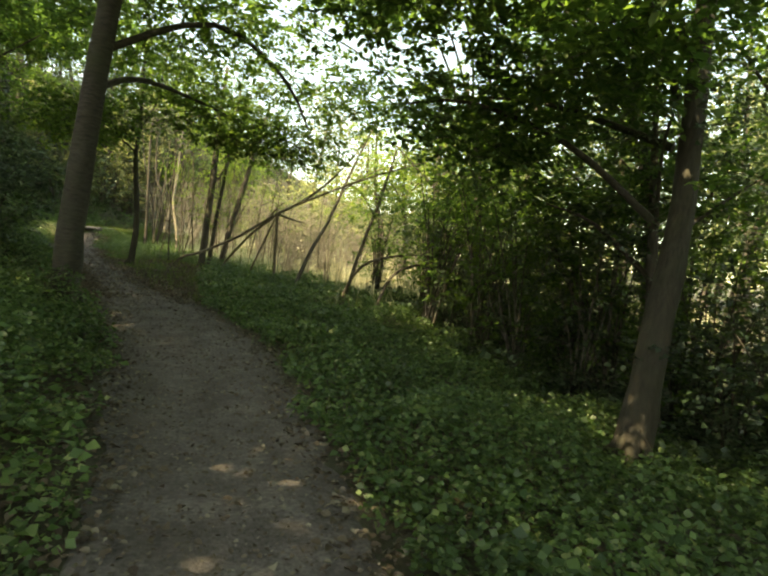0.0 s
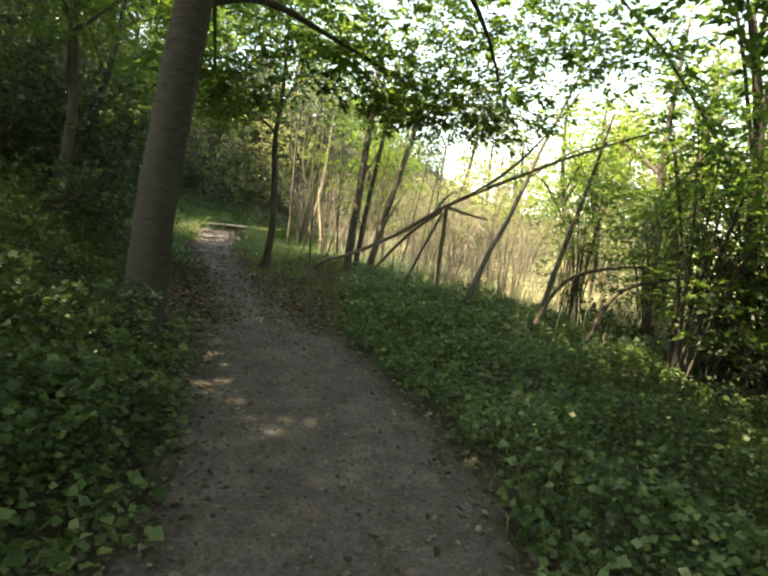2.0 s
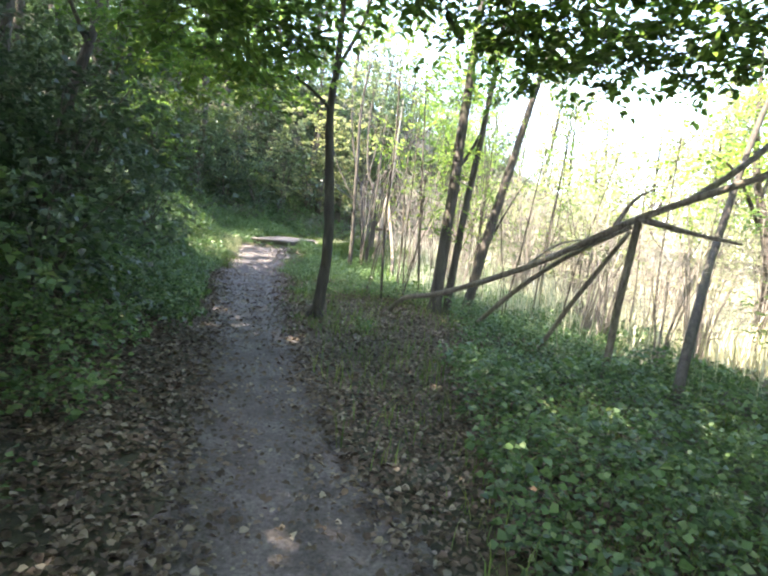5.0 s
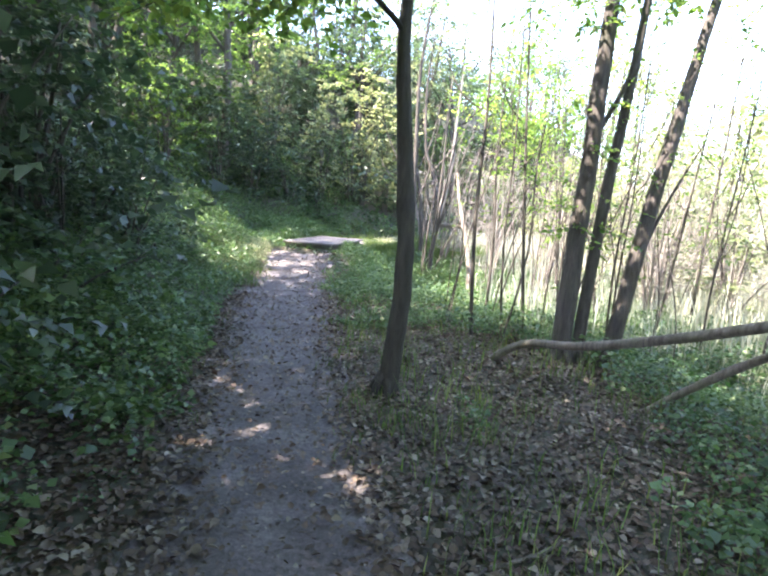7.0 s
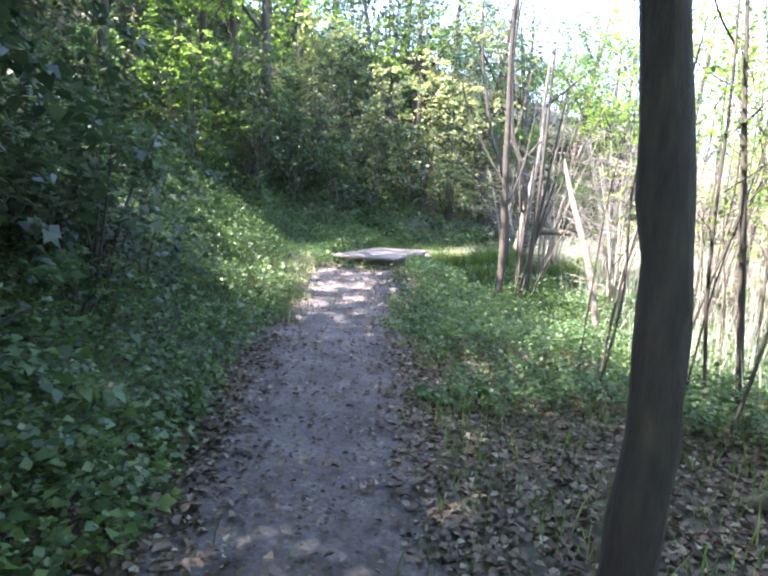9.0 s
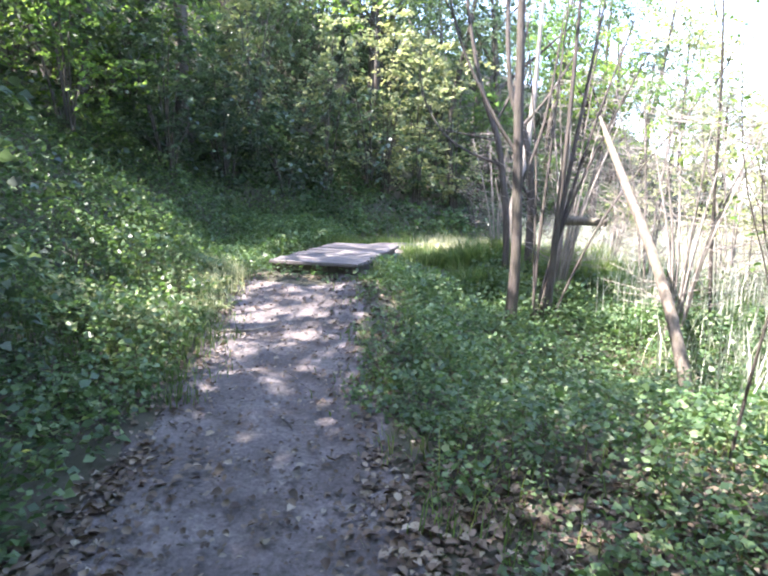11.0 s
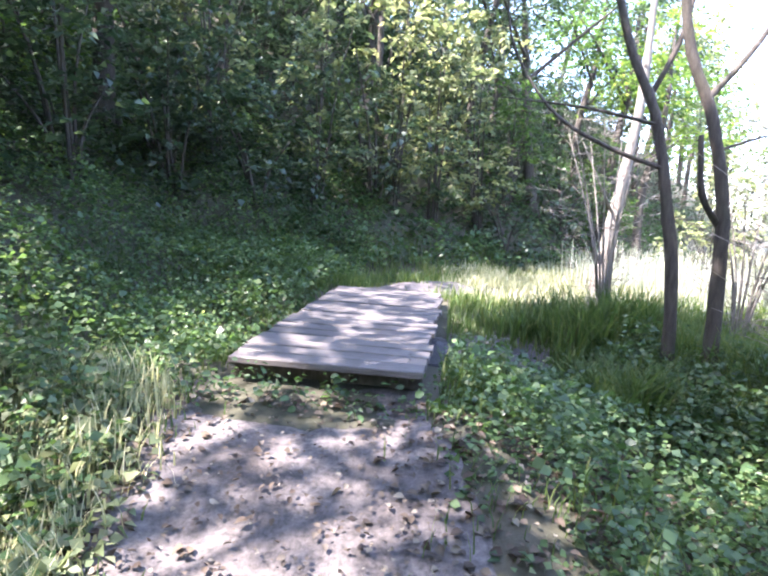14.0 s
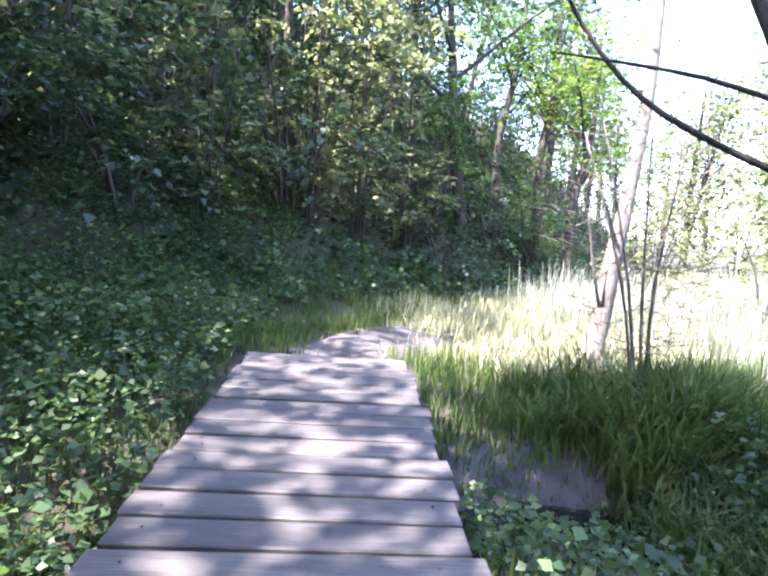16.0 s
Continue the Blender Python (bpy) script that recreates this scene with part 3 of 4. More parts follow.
pole("fallen_tree", (2.2, 6.6), "thin bare pole lying against a propped trunk", [(2.2, 6.6, -0.45), (2.4, 6.0, 0.3), (2.62, 5.1, 1.25)], [0.03, 0.028, 0.024])
pole("fallen_tree", (2.85, 5.75), "broken upright pole propping a fallen trunk", [(2.85, 5.75, -0.5), (2.78, 5.5, 0.3), (2.68, 5.05, 1.42)], [0.048, 0.042, 0.036])
pole("fallen_tree", (3.2, 4.8), "thin dark trunk leaning over into the clearing", [(3.2, 4.8, -0.5), (3.75, 5.6, 0.5), (4.43, 6.53, 1.5), (5.2, 7.3, 3.2), (6.0, 7.8, 5.0), (6.5, 8.0, 6.5)], [0.06, 0.054, 0.048, 0.04, 0.028, 0.012], BARK,
     [([(4.9, 7.0, 2.5), (5.8, 6.8, 3.2), (7.0, 6.8, 3.7)], [0.025, 0.02, 0.006])])
pole("fallen_tree", (4.1, 3.75), "arching dark stem bent over the undergrowth", [(4.1, 3.75, -0.5), (4.6, 3.9, 0.15), (5.3, 4.0, 0.55), (6.6, 4.1, 0.75), (8.2, 4.0, 0.6)], [0.04, 0.036, 0.03, 0.022, 0.008], BARK)
pole("fallen_tree", (4.35, 4.1), "dark stem leaning out of the undergrowth", [(4.35, 4.1, -0.5), (4.9, 4.6, 0.8), (5.5, 5.2, 2.2), (6.0, 5.6, 3.8)], [0.055, 0.048, 0.04, 0.02], BARK)
pole("fallen_tree", (4.9, 3.3), "dark stem arching low over the undergrowth", [(4.9, 3.3, -0.6), (5.4, 3.5, 0.1), (6.2, 3.6, 0.5), (7.6, 3.4, 0.8)], [0.045, 0.04, 0.03, 0.01], BARK)

# ---- the bare trees by the bridge ----
# The thin crowns here use the leaf colour that has sunlight painted in.
tree("tree", (-0.93, 14.72), "bare upright sunlit trunk among nettles", "tree", [(0, 0, 0), (0.02, 0.02, 0.9), (-0.02, 0.05, 1.9), (-0.06, 0.08, 2.9), (-0.1, 0.1, 4.6), (0.1, 0.2, 6.5)], [0.07, 0.058, 0.053, 0.048, 0.036, 0.016],
     [([(-0.02, 0.05, 2.0), (-0.35, 0.1, 2.5), (-0.75, 0.1, 3.3), (-0.95, 0.1, 4.2)], [0.022, 0.018, 0.012, 0.005]), ([(0.0, 0.05, 1.6), (0.25, 0.1, 2.4), (0.4, 0.2, 3.6)], [0.02, 0.016, 0.006])],
     [(0, 0.1, 5.9, 1.3, 1.3, 0.8, 500)], 0.07, LEAF_SUN_TONE, BARK, twigs=1.0)
K = (-0.55, 14.98)
cl = thing("multi_stem_tree", (K[0], K[1], float(ground_z(*K)) - 0.1), "clump of bare grey stems with a broken stub", "tree")
for k, (dx, dy, h, r) in enumerate([(0.12, 0.1, 4.6, 0.055), (0.5, 0.2, 4.2, 0.045), (0.9, 0.1, 3.8, 0.035), (0.3, 0.6, 4.4, 0.03), (1.3, 0.3, 3.6, 0.03), (-0.3, 0.4, 3.9, 0.022), (0.7, 0.8, 4.0, 0.026), (1.7, 0.2, 3.0, 0.024)]):
    th = k * 0.8
    b = np.array([0.1 * math.cos(th), 0.1 * math.sin(th), 0])
    part_mesh("stem", tube([b, b + [dx * 0.15, dy * 0.2, h * 0.25], b + [dx * 0.4 + 0.03, dy * 0.5, h * 0.55], b + [dx, dy, h]], [r * 0.72, r * 0.66, r * 0.5, r * 0.2], 7), BARK, cl)
part_mesh("broken_stub", tube([(0.2, 0.22, 1.36), (0.45, 0.22, 1.37), (0.74, 0.22, 1.36)], [0.055, 0.052, 0.046], 8), BARK_DEAD, cl)

I_ = (-0.72, 16.8)
tree("tree", I_, "bare forked grey tree beside the ditch", "tree", relp(I_, [(-0.72, 16.8, 0.25), (-0.74, 16.85, 1.0), (-0.82, 16.95, 1.7), (-0.95, 17.05, 2.4), (-1.2, 17.2, 3.1), (-1.5, 17.4, 4.6), (-1.6, 17.5, 6.2)]), [0.062, 0.05, 0.045, 0.04, 0.034, 0.024, 0.01],
     [(relp(I_, [(-0.86, 16.97, 1.95), (-1.3, 17.1, 2.12), (-1.75, 17.3, 2.45), (-2.1, 17.5, 3.1), (-2.15, 17.6, 3.9)]), [0.022, 0.018, 0.014, 0.01, 0.004]),
      (relp(I_, [(-0.95, 17.0, 2.3), (-1.5, 17.0, 2.4), (-2.2, 17.2, 2.5)]), [0.016, 0.012, 0.004]), (relp(I_, [(-1.0, 17.1, 2.5), (-0.7, 17.2, 3.2), (-0.5, 17.4, 4.4)]), [0.026, 0.02, 0.008])],
     rel(I_, [(-1.4, 17.5, 5.4, 1.2, 1.1, 0.8, 420)]), 0.06, LEAF_SUN_TONE, BARK, twigs=1.0)
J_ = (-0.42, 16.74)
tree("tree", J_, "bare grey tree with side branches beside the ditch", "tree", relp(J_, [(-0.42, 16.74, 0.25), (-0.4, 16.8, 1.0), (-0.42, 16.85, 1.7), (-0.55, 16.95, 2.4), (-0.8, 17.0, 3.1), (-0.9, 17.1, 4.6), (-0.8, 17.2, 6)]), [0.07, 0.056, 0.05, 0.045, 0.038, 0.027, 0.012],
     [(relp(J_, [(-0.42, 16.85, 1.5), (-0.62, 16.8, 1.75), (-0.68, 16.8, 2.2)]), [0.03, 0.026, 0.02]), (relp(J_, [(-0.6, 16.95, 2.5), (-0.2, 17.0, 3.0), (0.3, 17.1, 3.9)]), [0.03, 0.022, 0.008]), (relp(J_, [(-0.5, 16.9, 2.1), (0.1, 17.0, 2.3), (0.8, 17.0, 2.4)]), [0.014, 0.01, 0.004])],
     rel(J_, [(-0.6, 17.2, 5.4, 1.2, 1.1, 0.8, 420)]), 0.06, LEAF_SUN_TONE, BARK, twigs=1.0)
D_ = (-0.36, 19.6)
tree("dead_tree", D_, "pale dead leaning trunk stripped of bark in the clearing", "tree", relp(D_, [(-0.36, 19.6, 0.4), (-0.26, 19.6, 1.2), (-0.12, 19.62, 2.2), (0.0, 19.65, 3.2), (0.05, 19.7, 4.6), (0.1, 19.7, 6.0)]), [0.11, 0.092, 0.072, 0.055, 0.038, 0.013],
     [(relp(D_, [(-0.2, 19.6, 1.6), (-0.5, 19.4, 2.0), (-0.8, 19.3, 2.5)]), [0.02, 0.014, 0.004]), (relp(D_, [(-0.3, 19.6, 0.9), (-0.5, 19.45, 1.3), (-0.66, 19.4, 1.9)]), [0.022, 0.016, 0.005])], (), 0.06, LEAF_SUN_TONE, BARK_PALE)
pole("fallen_tree", (0.28, 12.89), "bent pale stripped trunk leaning out of the nettles", [(0.28, 12.89, -0.30), (0.29, 13.32, 0.15), (0.22, 13.74, 0.77), (0.09, 14.17, 1.38), (0.00, 14.60, 1.90), (-0.04, 15.03, 2.33)], [0.055, 0.052, 0.047, 0.042, 0.036, 0.014], BARK_DEAD)

# ---- thickets ----
def sapling(h, lean, leaf_n, r, bark=BARK, mat=None):
    ob = thing("sapling", (0, 0, 0), "thin upright sapling stem with sparse small leaves", "sapling", "thicket saplings")
    a, b = lean
    pts = [(0, 0, 0), (a * 0.15 + 0.05 * rng.normal(), b * 0.15, h * 0.25), (a * 0.45 + 0.08 * rng.normal(), b * 0.45 + 0.06 * rng.normal(), h * 0.55), (a, b, h)]
    part_mesh("trunk", tube(pts, [r, r * 0.85, r * 0.6, r * 0.2], 6), bark, ob)
    for k in range(4):
        t = 0.3 + 0.15 * k + 0.1 * rng.random()
        p = np.array([a * t * t, b * t * t, h * t])
        th = rng.random() * 6.28
        L = 0.5 + 0.5 * rng.random()
        part_mesh("twig", tube([p, p + [0.35 * L * math.cos(th), 0.35 * L * math.sin(th), 0.3 * L], p + [0.6 * L * math.cos(th), 0.6 * L * math.sin(th), 0.9 * L]], [r * 0.4, r * 0.3, r * 0.1], 5), bark, ob)
    if leaf_n:
        vf, tw = sprays([(a * 0.8, b * 0.8, h * 0.85, 0.5, 0.5, 0.6, leaf_n), (a * 0.4, b * 0.4, h * 0.5, 0.35, 0.35, 0.8, leaf_n // 2)], 0.055, 6, 0.6, 0.3)
        part_mesh("crown", vf, mat or LEAF_BRIGHT, ob, smooth=False)
    return ob


def scatter_copies(proto, spots, lo, hi, sink=0.05, tilt=4):
    for i, (x, y) in enumerate(spots):
        s = lo + (hi - lo) * rng.random()
        m = pose(x, y, float(ground_z(x, y)) - sink, tilt * rng.normal(), tilt * rng.normal(), 0) @ pose(0, 0, 0, 0, 0, 360 * rng.random()) @ Matrix.Diagonal((s, s, s, 1))
        p = proto[i % len(proto)]
        if not p.get("used"):
            p["used"] = 1
            p.matrix_basis = m
        else:
            c = copy_thing(p, Matrix.Identity(4))
            c.matrix_basis = m


def spread(n, fn, gap):
    out, tries = [], 0
    while len(out) < n and tries < 20000:
        tries += 1
        p = fn()
        if p is not None and all((p[0] - q[0]) ** 2 + (p[1] - q[1]) ** 2 > gap * gap for q in out):
            out.append(p)
    return out


def in_box(x0, x1, y0, y1):
    return lambda: (x0 + (x1 - x0) * rng.random(), y0 + (y1 - y0) * rng.random())


sap = [sapling(h, l, n, r) for h, l, n, r in ((5.2, (0.5, 0.2), 130, 0.02), (4.6, (0.9, 0.1), 110, 0.014), (5.6, (0.2, 0.3), 150, 0.026), (4.2, (1.2, -0.2), 90, 0.012), (5.0, (-0.2, 0.3), 100, 0.016), (3.6, (0.4, 0.5), 80, 0.01), (4.4, (0.8, 0.6), 70, 0.009), (4.8, (0.3, -0.3), 90, 0.011))]
spots = spread(56, in_box(-0.3, 2.4, 9.6, 14.0), 0.17) + spread(16, in_box(0.4, 3.5, 13.5, 17), 0.4) + spread(14, in_box(2.2, 5.0, 8.5, 13), 0.4)
spots = [p for p in spots if p[1] < 11.6 or p[0] > 1.3]
scatter_copies(sap, spots, 0.75, 1.15)


def shrub(label, clumps, leaf, mat, stems=6, group="", per=12, flat=0.55, reach=0.4, plain=True, category="shrub", name="shrub"):
    ob = thing(name, (0, 0, 0), label, category, group)
    top = max(c[2] for c in clumps)
    for k in range(stems):
        th = 6.28 * k / stems + rng.random()
        c = clumps[k % len(clumps)]
        e = np.array([c[0] + c[3] * 0.5 * math.cos(th), c[1] + c[4] * 0.5 * math.sin(th), c[2] + c[5] * 0.4])
        part_mesh("stem", tube([(0.08 * math.cos(th), 0.08 * math.sin(th), -0.15), e * [0.35, 0.35, 0.5], e], [0.022, 0.016, 0.005], 5), BARK, ob)
    vf, tw = sprays(clumps, leaf, per, flat, reach, plain)
    part_mesh("foliage", vf, mat, ob, smooth=False)
    return ob


BANK_LABEL = "dense leafy shrub on the shaded bank"
bank_shrubs = [
    shrub(BANK_LABEL, [(0, 0, 0.5, 0.8, 0.8, 0.5, 500), (0.5, 0.3, 0.9, 0.6, 0.6, 0.4, 350)], 0.085, LEAF_DARK, 5, "bank shrubs"),
    shrub(BANK_LABEL, [(0, 0, 0.7, 0.9, 0.9, 0.7, 700), (-0.4, 0.3, 1.5, 0.7, 0.7, 0.6, 450)], 0.09, LEAF_DARK, 6, "bank shrubs"),
    shrub(BANK_LABEL, [(0, 0, 0.4, 0.9, 0.7, 0.4, 520), (-0.6, 0.2, 0.5, 0.6, 0.6, 0.4, 300)], 0.075, LEAF_HERB, 4, "bank shrubs"),
    shrub(BANK_LABEL, [(0, 0, 1.0, 1.0, 1.0, 1.0, 800), (0.3, -0.3, 2.1, 0.9, 0.9, 0.7, 600)], 0.09, LEAF_DARK, 7, "bank shrubs")]


def on_bank(lo, hi, y0, y1, x0=-16, x1=24):
    def fn():
        x, y = x0 + (x1 - x0) * rng.random(), y0 + (y1 - y0) * rng.random()
        d = float(bank_side(x, y))
        glade = -10.5 < x < -5.2 and 11.4 < y < 14.6
        return (x, y) if lo < d < hi and not glade else None
    return fn


scatter_copies(bank_shrubs, spread(30, on_bank(0.9, 4.0, 5, 11.6), 0.75) + spread(16, on_bank(2.8, 4.8, 13, 30), 0.9) + spread(42, on_bank(3.5, 11, 4, 40), 1.3), 0.7, 1.25)
scatter_copies(bank_shrubs, spread(22, on_bank(2.2, 7.0, -8, 6, -10, 0), 0.9), 0.6, 0.95)

WALL_LABEL = "tall shaded hazel bush with many thin stems"
tall = [shrub(WALL_LABEL, [(0, 0, 1.9, 1.0, 1.0, 1.1, 800), (0.6, 0.2, 3.1, 1.1, 1.0, 0.8, 800), (-0.5, -0.2, 3.6, 0.9, 0.9, 0.7, 600)], 0.095, LEAF_GREEN, 14, "thicket bushes", flat=0.7, reach=0.5, name="bush", category="bush"),
        shrub(WALL_LABEL, [(0, 0, 1.3, 1.0, 1.0, 0.8, 600), (-0.5, 0.3, 2.5, 1.0, 1.0, 0.9, 800), (0.5, 0.3, 3.4, 1.0, 1.0, 0.7, 600)], 0.09, LEAF_GREEN, 14, "thicket bushes", flat=0.7, reach=0.5, name="bush", category="bush")]
scatter_copies(tall, [(6.2, 0.4), (7.6, -0.8), (7.0, 1.8), (8.6, 0.8), (9.0, -2.2), (7.9, -3.4), (10.2, -0.6), (8.4, 2.6), (6.0, 2.4), (9.8, 2.0), (9.4, -5.0), (6.8, -6.4), (4.4, -7.8), (5.4, -10.2), (2.2, -12.0), (-1.6, -10.6)], 0.85, 1.15)

LOW_LABEL = "dark shaded bush leafy down to the ground"
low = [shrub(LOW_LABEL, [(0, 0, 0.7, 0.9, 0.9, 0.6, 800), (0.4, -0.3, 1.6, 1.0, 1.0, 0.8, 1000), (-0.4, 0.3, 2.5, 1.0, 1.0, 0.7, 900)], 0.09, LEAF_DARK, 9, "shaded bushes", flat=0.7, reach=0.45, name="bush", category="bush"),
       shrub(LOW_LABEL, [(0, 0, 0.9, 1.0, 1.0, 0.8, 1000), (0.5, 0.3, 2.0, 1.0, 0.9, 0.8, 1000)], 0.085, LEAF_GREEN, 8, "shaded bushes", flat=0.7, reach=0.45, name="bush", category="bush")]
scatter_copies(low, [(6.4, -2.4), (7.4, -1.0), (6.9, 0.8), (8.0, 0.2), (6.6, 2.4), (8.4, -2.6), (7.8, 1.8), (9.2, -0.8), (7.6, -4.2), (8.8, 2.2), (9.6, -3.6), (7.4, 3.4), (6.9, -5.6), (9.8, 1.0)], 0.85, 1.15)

# ---- trees on the bank and behind ----
def bank_tree(seed_h, n, mat, leaf=0.1):
    h = seed_h
    ob = tree("tree", (0, 0), "leafy woodland tree with a forked crown", "tree",
              [(0, 0, 0), (0.1 * rng.normal(), 0.1, h * 0.3), (0.2, 0.1 * rng.normal(), h * 0.6), (0.3, 0.1, h)], [0.12, 0.1, 0.07, 0.02],
              [([(0.1, 0, h * 0.4), (1.0, 0.3, h * 0.55), (1.7, 0.4, h * 0.6)], [0.045, 0.03, 0.01]), ([(0.1, 0, h * 0.5), (-0.8, -0.5, h * 0.65), (-1.5, -0.8, h * 0.75)], [0.045, 0.03, 0.01]), ([(0.15, 0, h * 0.55), (0.2, 1.0, h * 0.7), (0.1, 1.6, h * 0.8)], [0.04, 0.025, 0.01])],
              [(1.2, 0.3, h * 0.6, 1.2, 1.1, 0.8, n), (-1.1, -0.6, h * 0.7, 1.2, 1.1, 0.8, n), (0.1, 1.1, h * 0.78, 1.2, 1.2, 0.8, n), (0.2, 0, h * 0.95, 1.4, 1.4, 0.9, n), (0.5, -1.0, h * 0.5, 1.1, 1.0, 0.7, int(n * 0.7))],
              leaf, mat, BARK, "bank trees", sides=8, twigs=0.2, plain=True)
    return ob


bt = [bank_tree(6.5, 750, LEAF_GREEN), bank_tree(7.5, 780, LEAF_DARK), bank_tree(5.5, 720, LEAF_DARK, 0.085)]
spots = [(-5.2, 8.0), (-7.0, 8.9), (-12.6, 19.6), (-7.6, 23.6), (-3.6, 26.0), (-0.5, 28.5), (2.6, 30.5), (6.5, 35), (-12.5, 14.5), (-11, 22), (-6.5, 29.5), (-1.5, 33.5), (-4.2, 4.6), (-5.4, 1.2), (-6.4, -3.8), (-8.4, 18.4), (-6.6, 4.4), (-8.5, 7.5)]
scatter_copies(bt, spots, 0.8, 1.15)

more = [(-7.4, 20.4), (-1.4, 27.4), (0.6, 27.2), (3.4, 29.0), (5.0, 32.5), (8.6, 37.5), (11.5, 41), (-8.2, 25.5), (-9.8, 17.6), (-9.6, 9.0), (-5.6, 32.5), (0.8, 35), (-12.5, 18), (-12, 27), (-9, 33), (-3.2, 38), (4, 39), (-13, 8), (-11, 2), (-9.5, -4), (-6.5, -9), (-3, -13), (3, -16), (8, -14), (13, -10), (15, -4)]
more += [(7.0, -3.4), (9.2, -4.2), (10.4, -1.2), (11.2, 1.8), (9.6, 4.4), (12.4, -5.4), (13.0, 0.2), (9.0, -8.0), (11.6, -9.4), (13.6, 4.0), (6.6, -9.4), (15.5, 1.5)]
scatter_copies(bt, more, 0.9, 1.4)
scatter_copies([bank_tree(6.0, 700, LEAF_BRIGHT, 0.09)], [(8.0, 6.6), (9.6, 8.6), (7.4, 9.6), (8.8, 11.0), (-4.0, 26.4), (3.6, 27.6)], 0.9, 1.2)
scatter_copies(bank_shrubs, spread(40, on_bank(9, 26, 12, 60, -26, 30), 2.4), 1.8, 3.0)
scatter_copies(tall, [(7.2, -2.2), (8.4, -5.4), (10.0, -3.2), (11.0, 0.6), (12.2, -2.4), (9.2, 3.4), (7.4, 3.6), (10.8, 3.6), (10.6, -6.4), (6.4, -0.8), (7.0, -8.2)], 0.85, 1.15)
scatter_copies(tall, [(-0.4, 26.2), (2.4, 27.6)], 0.8, 1.1)
scatter_copies(low, [(-6.8, 18.6), (-7.6, 16.9), (-6.4, 20.4), (-8.2, 19.6)], 1.0, 1.3)
scatter_copies(bank_shrubs, [(-5.4, 10.4), (-4.6, 6.8), (-3.9, 3.6), (-5.2, 8.6), (-5.4, 21.4), (-3.6, 23.6)], 1.2, 1.6)
scatter_copies(bank_shrubs, spread(26, on_bank(0.7, 8, 23, 42, -1, 14), 1.1), 0.9, 1.5)
scatter_copies(bank_shrubs, spread(36, on_bank(4.5, 13, 4, 34), 1.6), 1.3, 2.0)
scatter_copies(tall, [(5.8, 5.6), (7.0, 4.8), (7.9, 6.4), (6.4, 7.4), (8.8, 7.6)], 0.7, 0.95)

# ---- tall trees added, mostly out of view, to shade path and bank ----
FEET = [(-3.9, -7.2), (-4.6, -2.4), (-6.0, 2.6), (-7.0, 6.6), (-8.6, 11.8), (-9.4, 16.4), (-8.8, 21.6), (7.4, -6.8), (8.6, -1.6), (7.8, 3.4)]


def canopy_share(sx, sy):
    """How closed the leaf roof is that shades a place of the plan."""
    if 13.2 < sy < 15.4 and -5.8 < sx < -2.0:
        return 0.1
    if 1.6 < sx and 5.2 < sy:
        return 1.1 if sx < 3.4 and sy < 10.2 else 0.0
    if -0.6 < sx < 1.6 and 5.5 < sy < 9.6:
        return 1.6
    if sx > 1.2 and sy > 10.2:
        return 0.0
    if sx > -2.3 and sy > 18.4:
        return 0.0
    if sy > 19.5 and sx > -4.0:
        return 0.0
    if sy > 24:
        return 0.0
    if sx > 5 and sy <= 6.0:
        return 1.0 if sy < 0 else 0.8
    if 0.8 < sx < 4 and 2 < sy:
        return 1.1
    if sy <= 4:
        return 0.25 if sx < -2.2 else 2.1 if sx > -1.0 and sy < 2.5 else 1.4
    if -1.6 < sx and 10.2 < sy < 15.4:
        return 0.12 if sy < 11.6 else 0.4
    if -4.2 < sx < -2.4 and 15.2 < sy < 19:
        return 0.75
    if -2.4 < sx < 0.8 and 15.4 < sy < 18.2:
        return 2.0
    if sx < -3.9 and sy > 7:
        return 1.0 if sy < 13.3 or 15.2 < sy < 19 else 0.12
    if sy > 15.8:
        return 1.2
    if sy > 13.0:
        return 0.3 if -4.6 < sx < -2.2 else 0.55
    return 1.3 if -4 < sx < -1 else 0.9


# Each crown is set where its shadow is wanted on the ground.
crowns = {f: [] for f in FEET}
for gx in range(-11, 9, 2):
    for gy in range(-13, 26, 2):
        x, y = gx + 0.6 * rng.normal(), gy + 0.6 * rng.normal()
        h = 6.4 + max(0.0, 0.5 * float(bank_side(x, y)))
        s = canopy_share(gx + 0.715 * h, gy + 0.318 * h)
        # Thinned here to let sun through to the path end.
        if -10.0 < x < -6.8 and 10.2 < y < 13.6:
            s *= 0.4
        if s > 0:
            f = min(FEET, key=lambda q: (q[0] - x) ** 2 + (q[1] - y) ** 2)
            h = float(along(PROFILE, y)) + 6.4 + 1.2 * rng.random() + max(0.0, 0.5 * float(bank_side(x, y)))
            crowns[f].append((x, y, h, 1.55, 1.55, 0.7, int(1150 * s)))
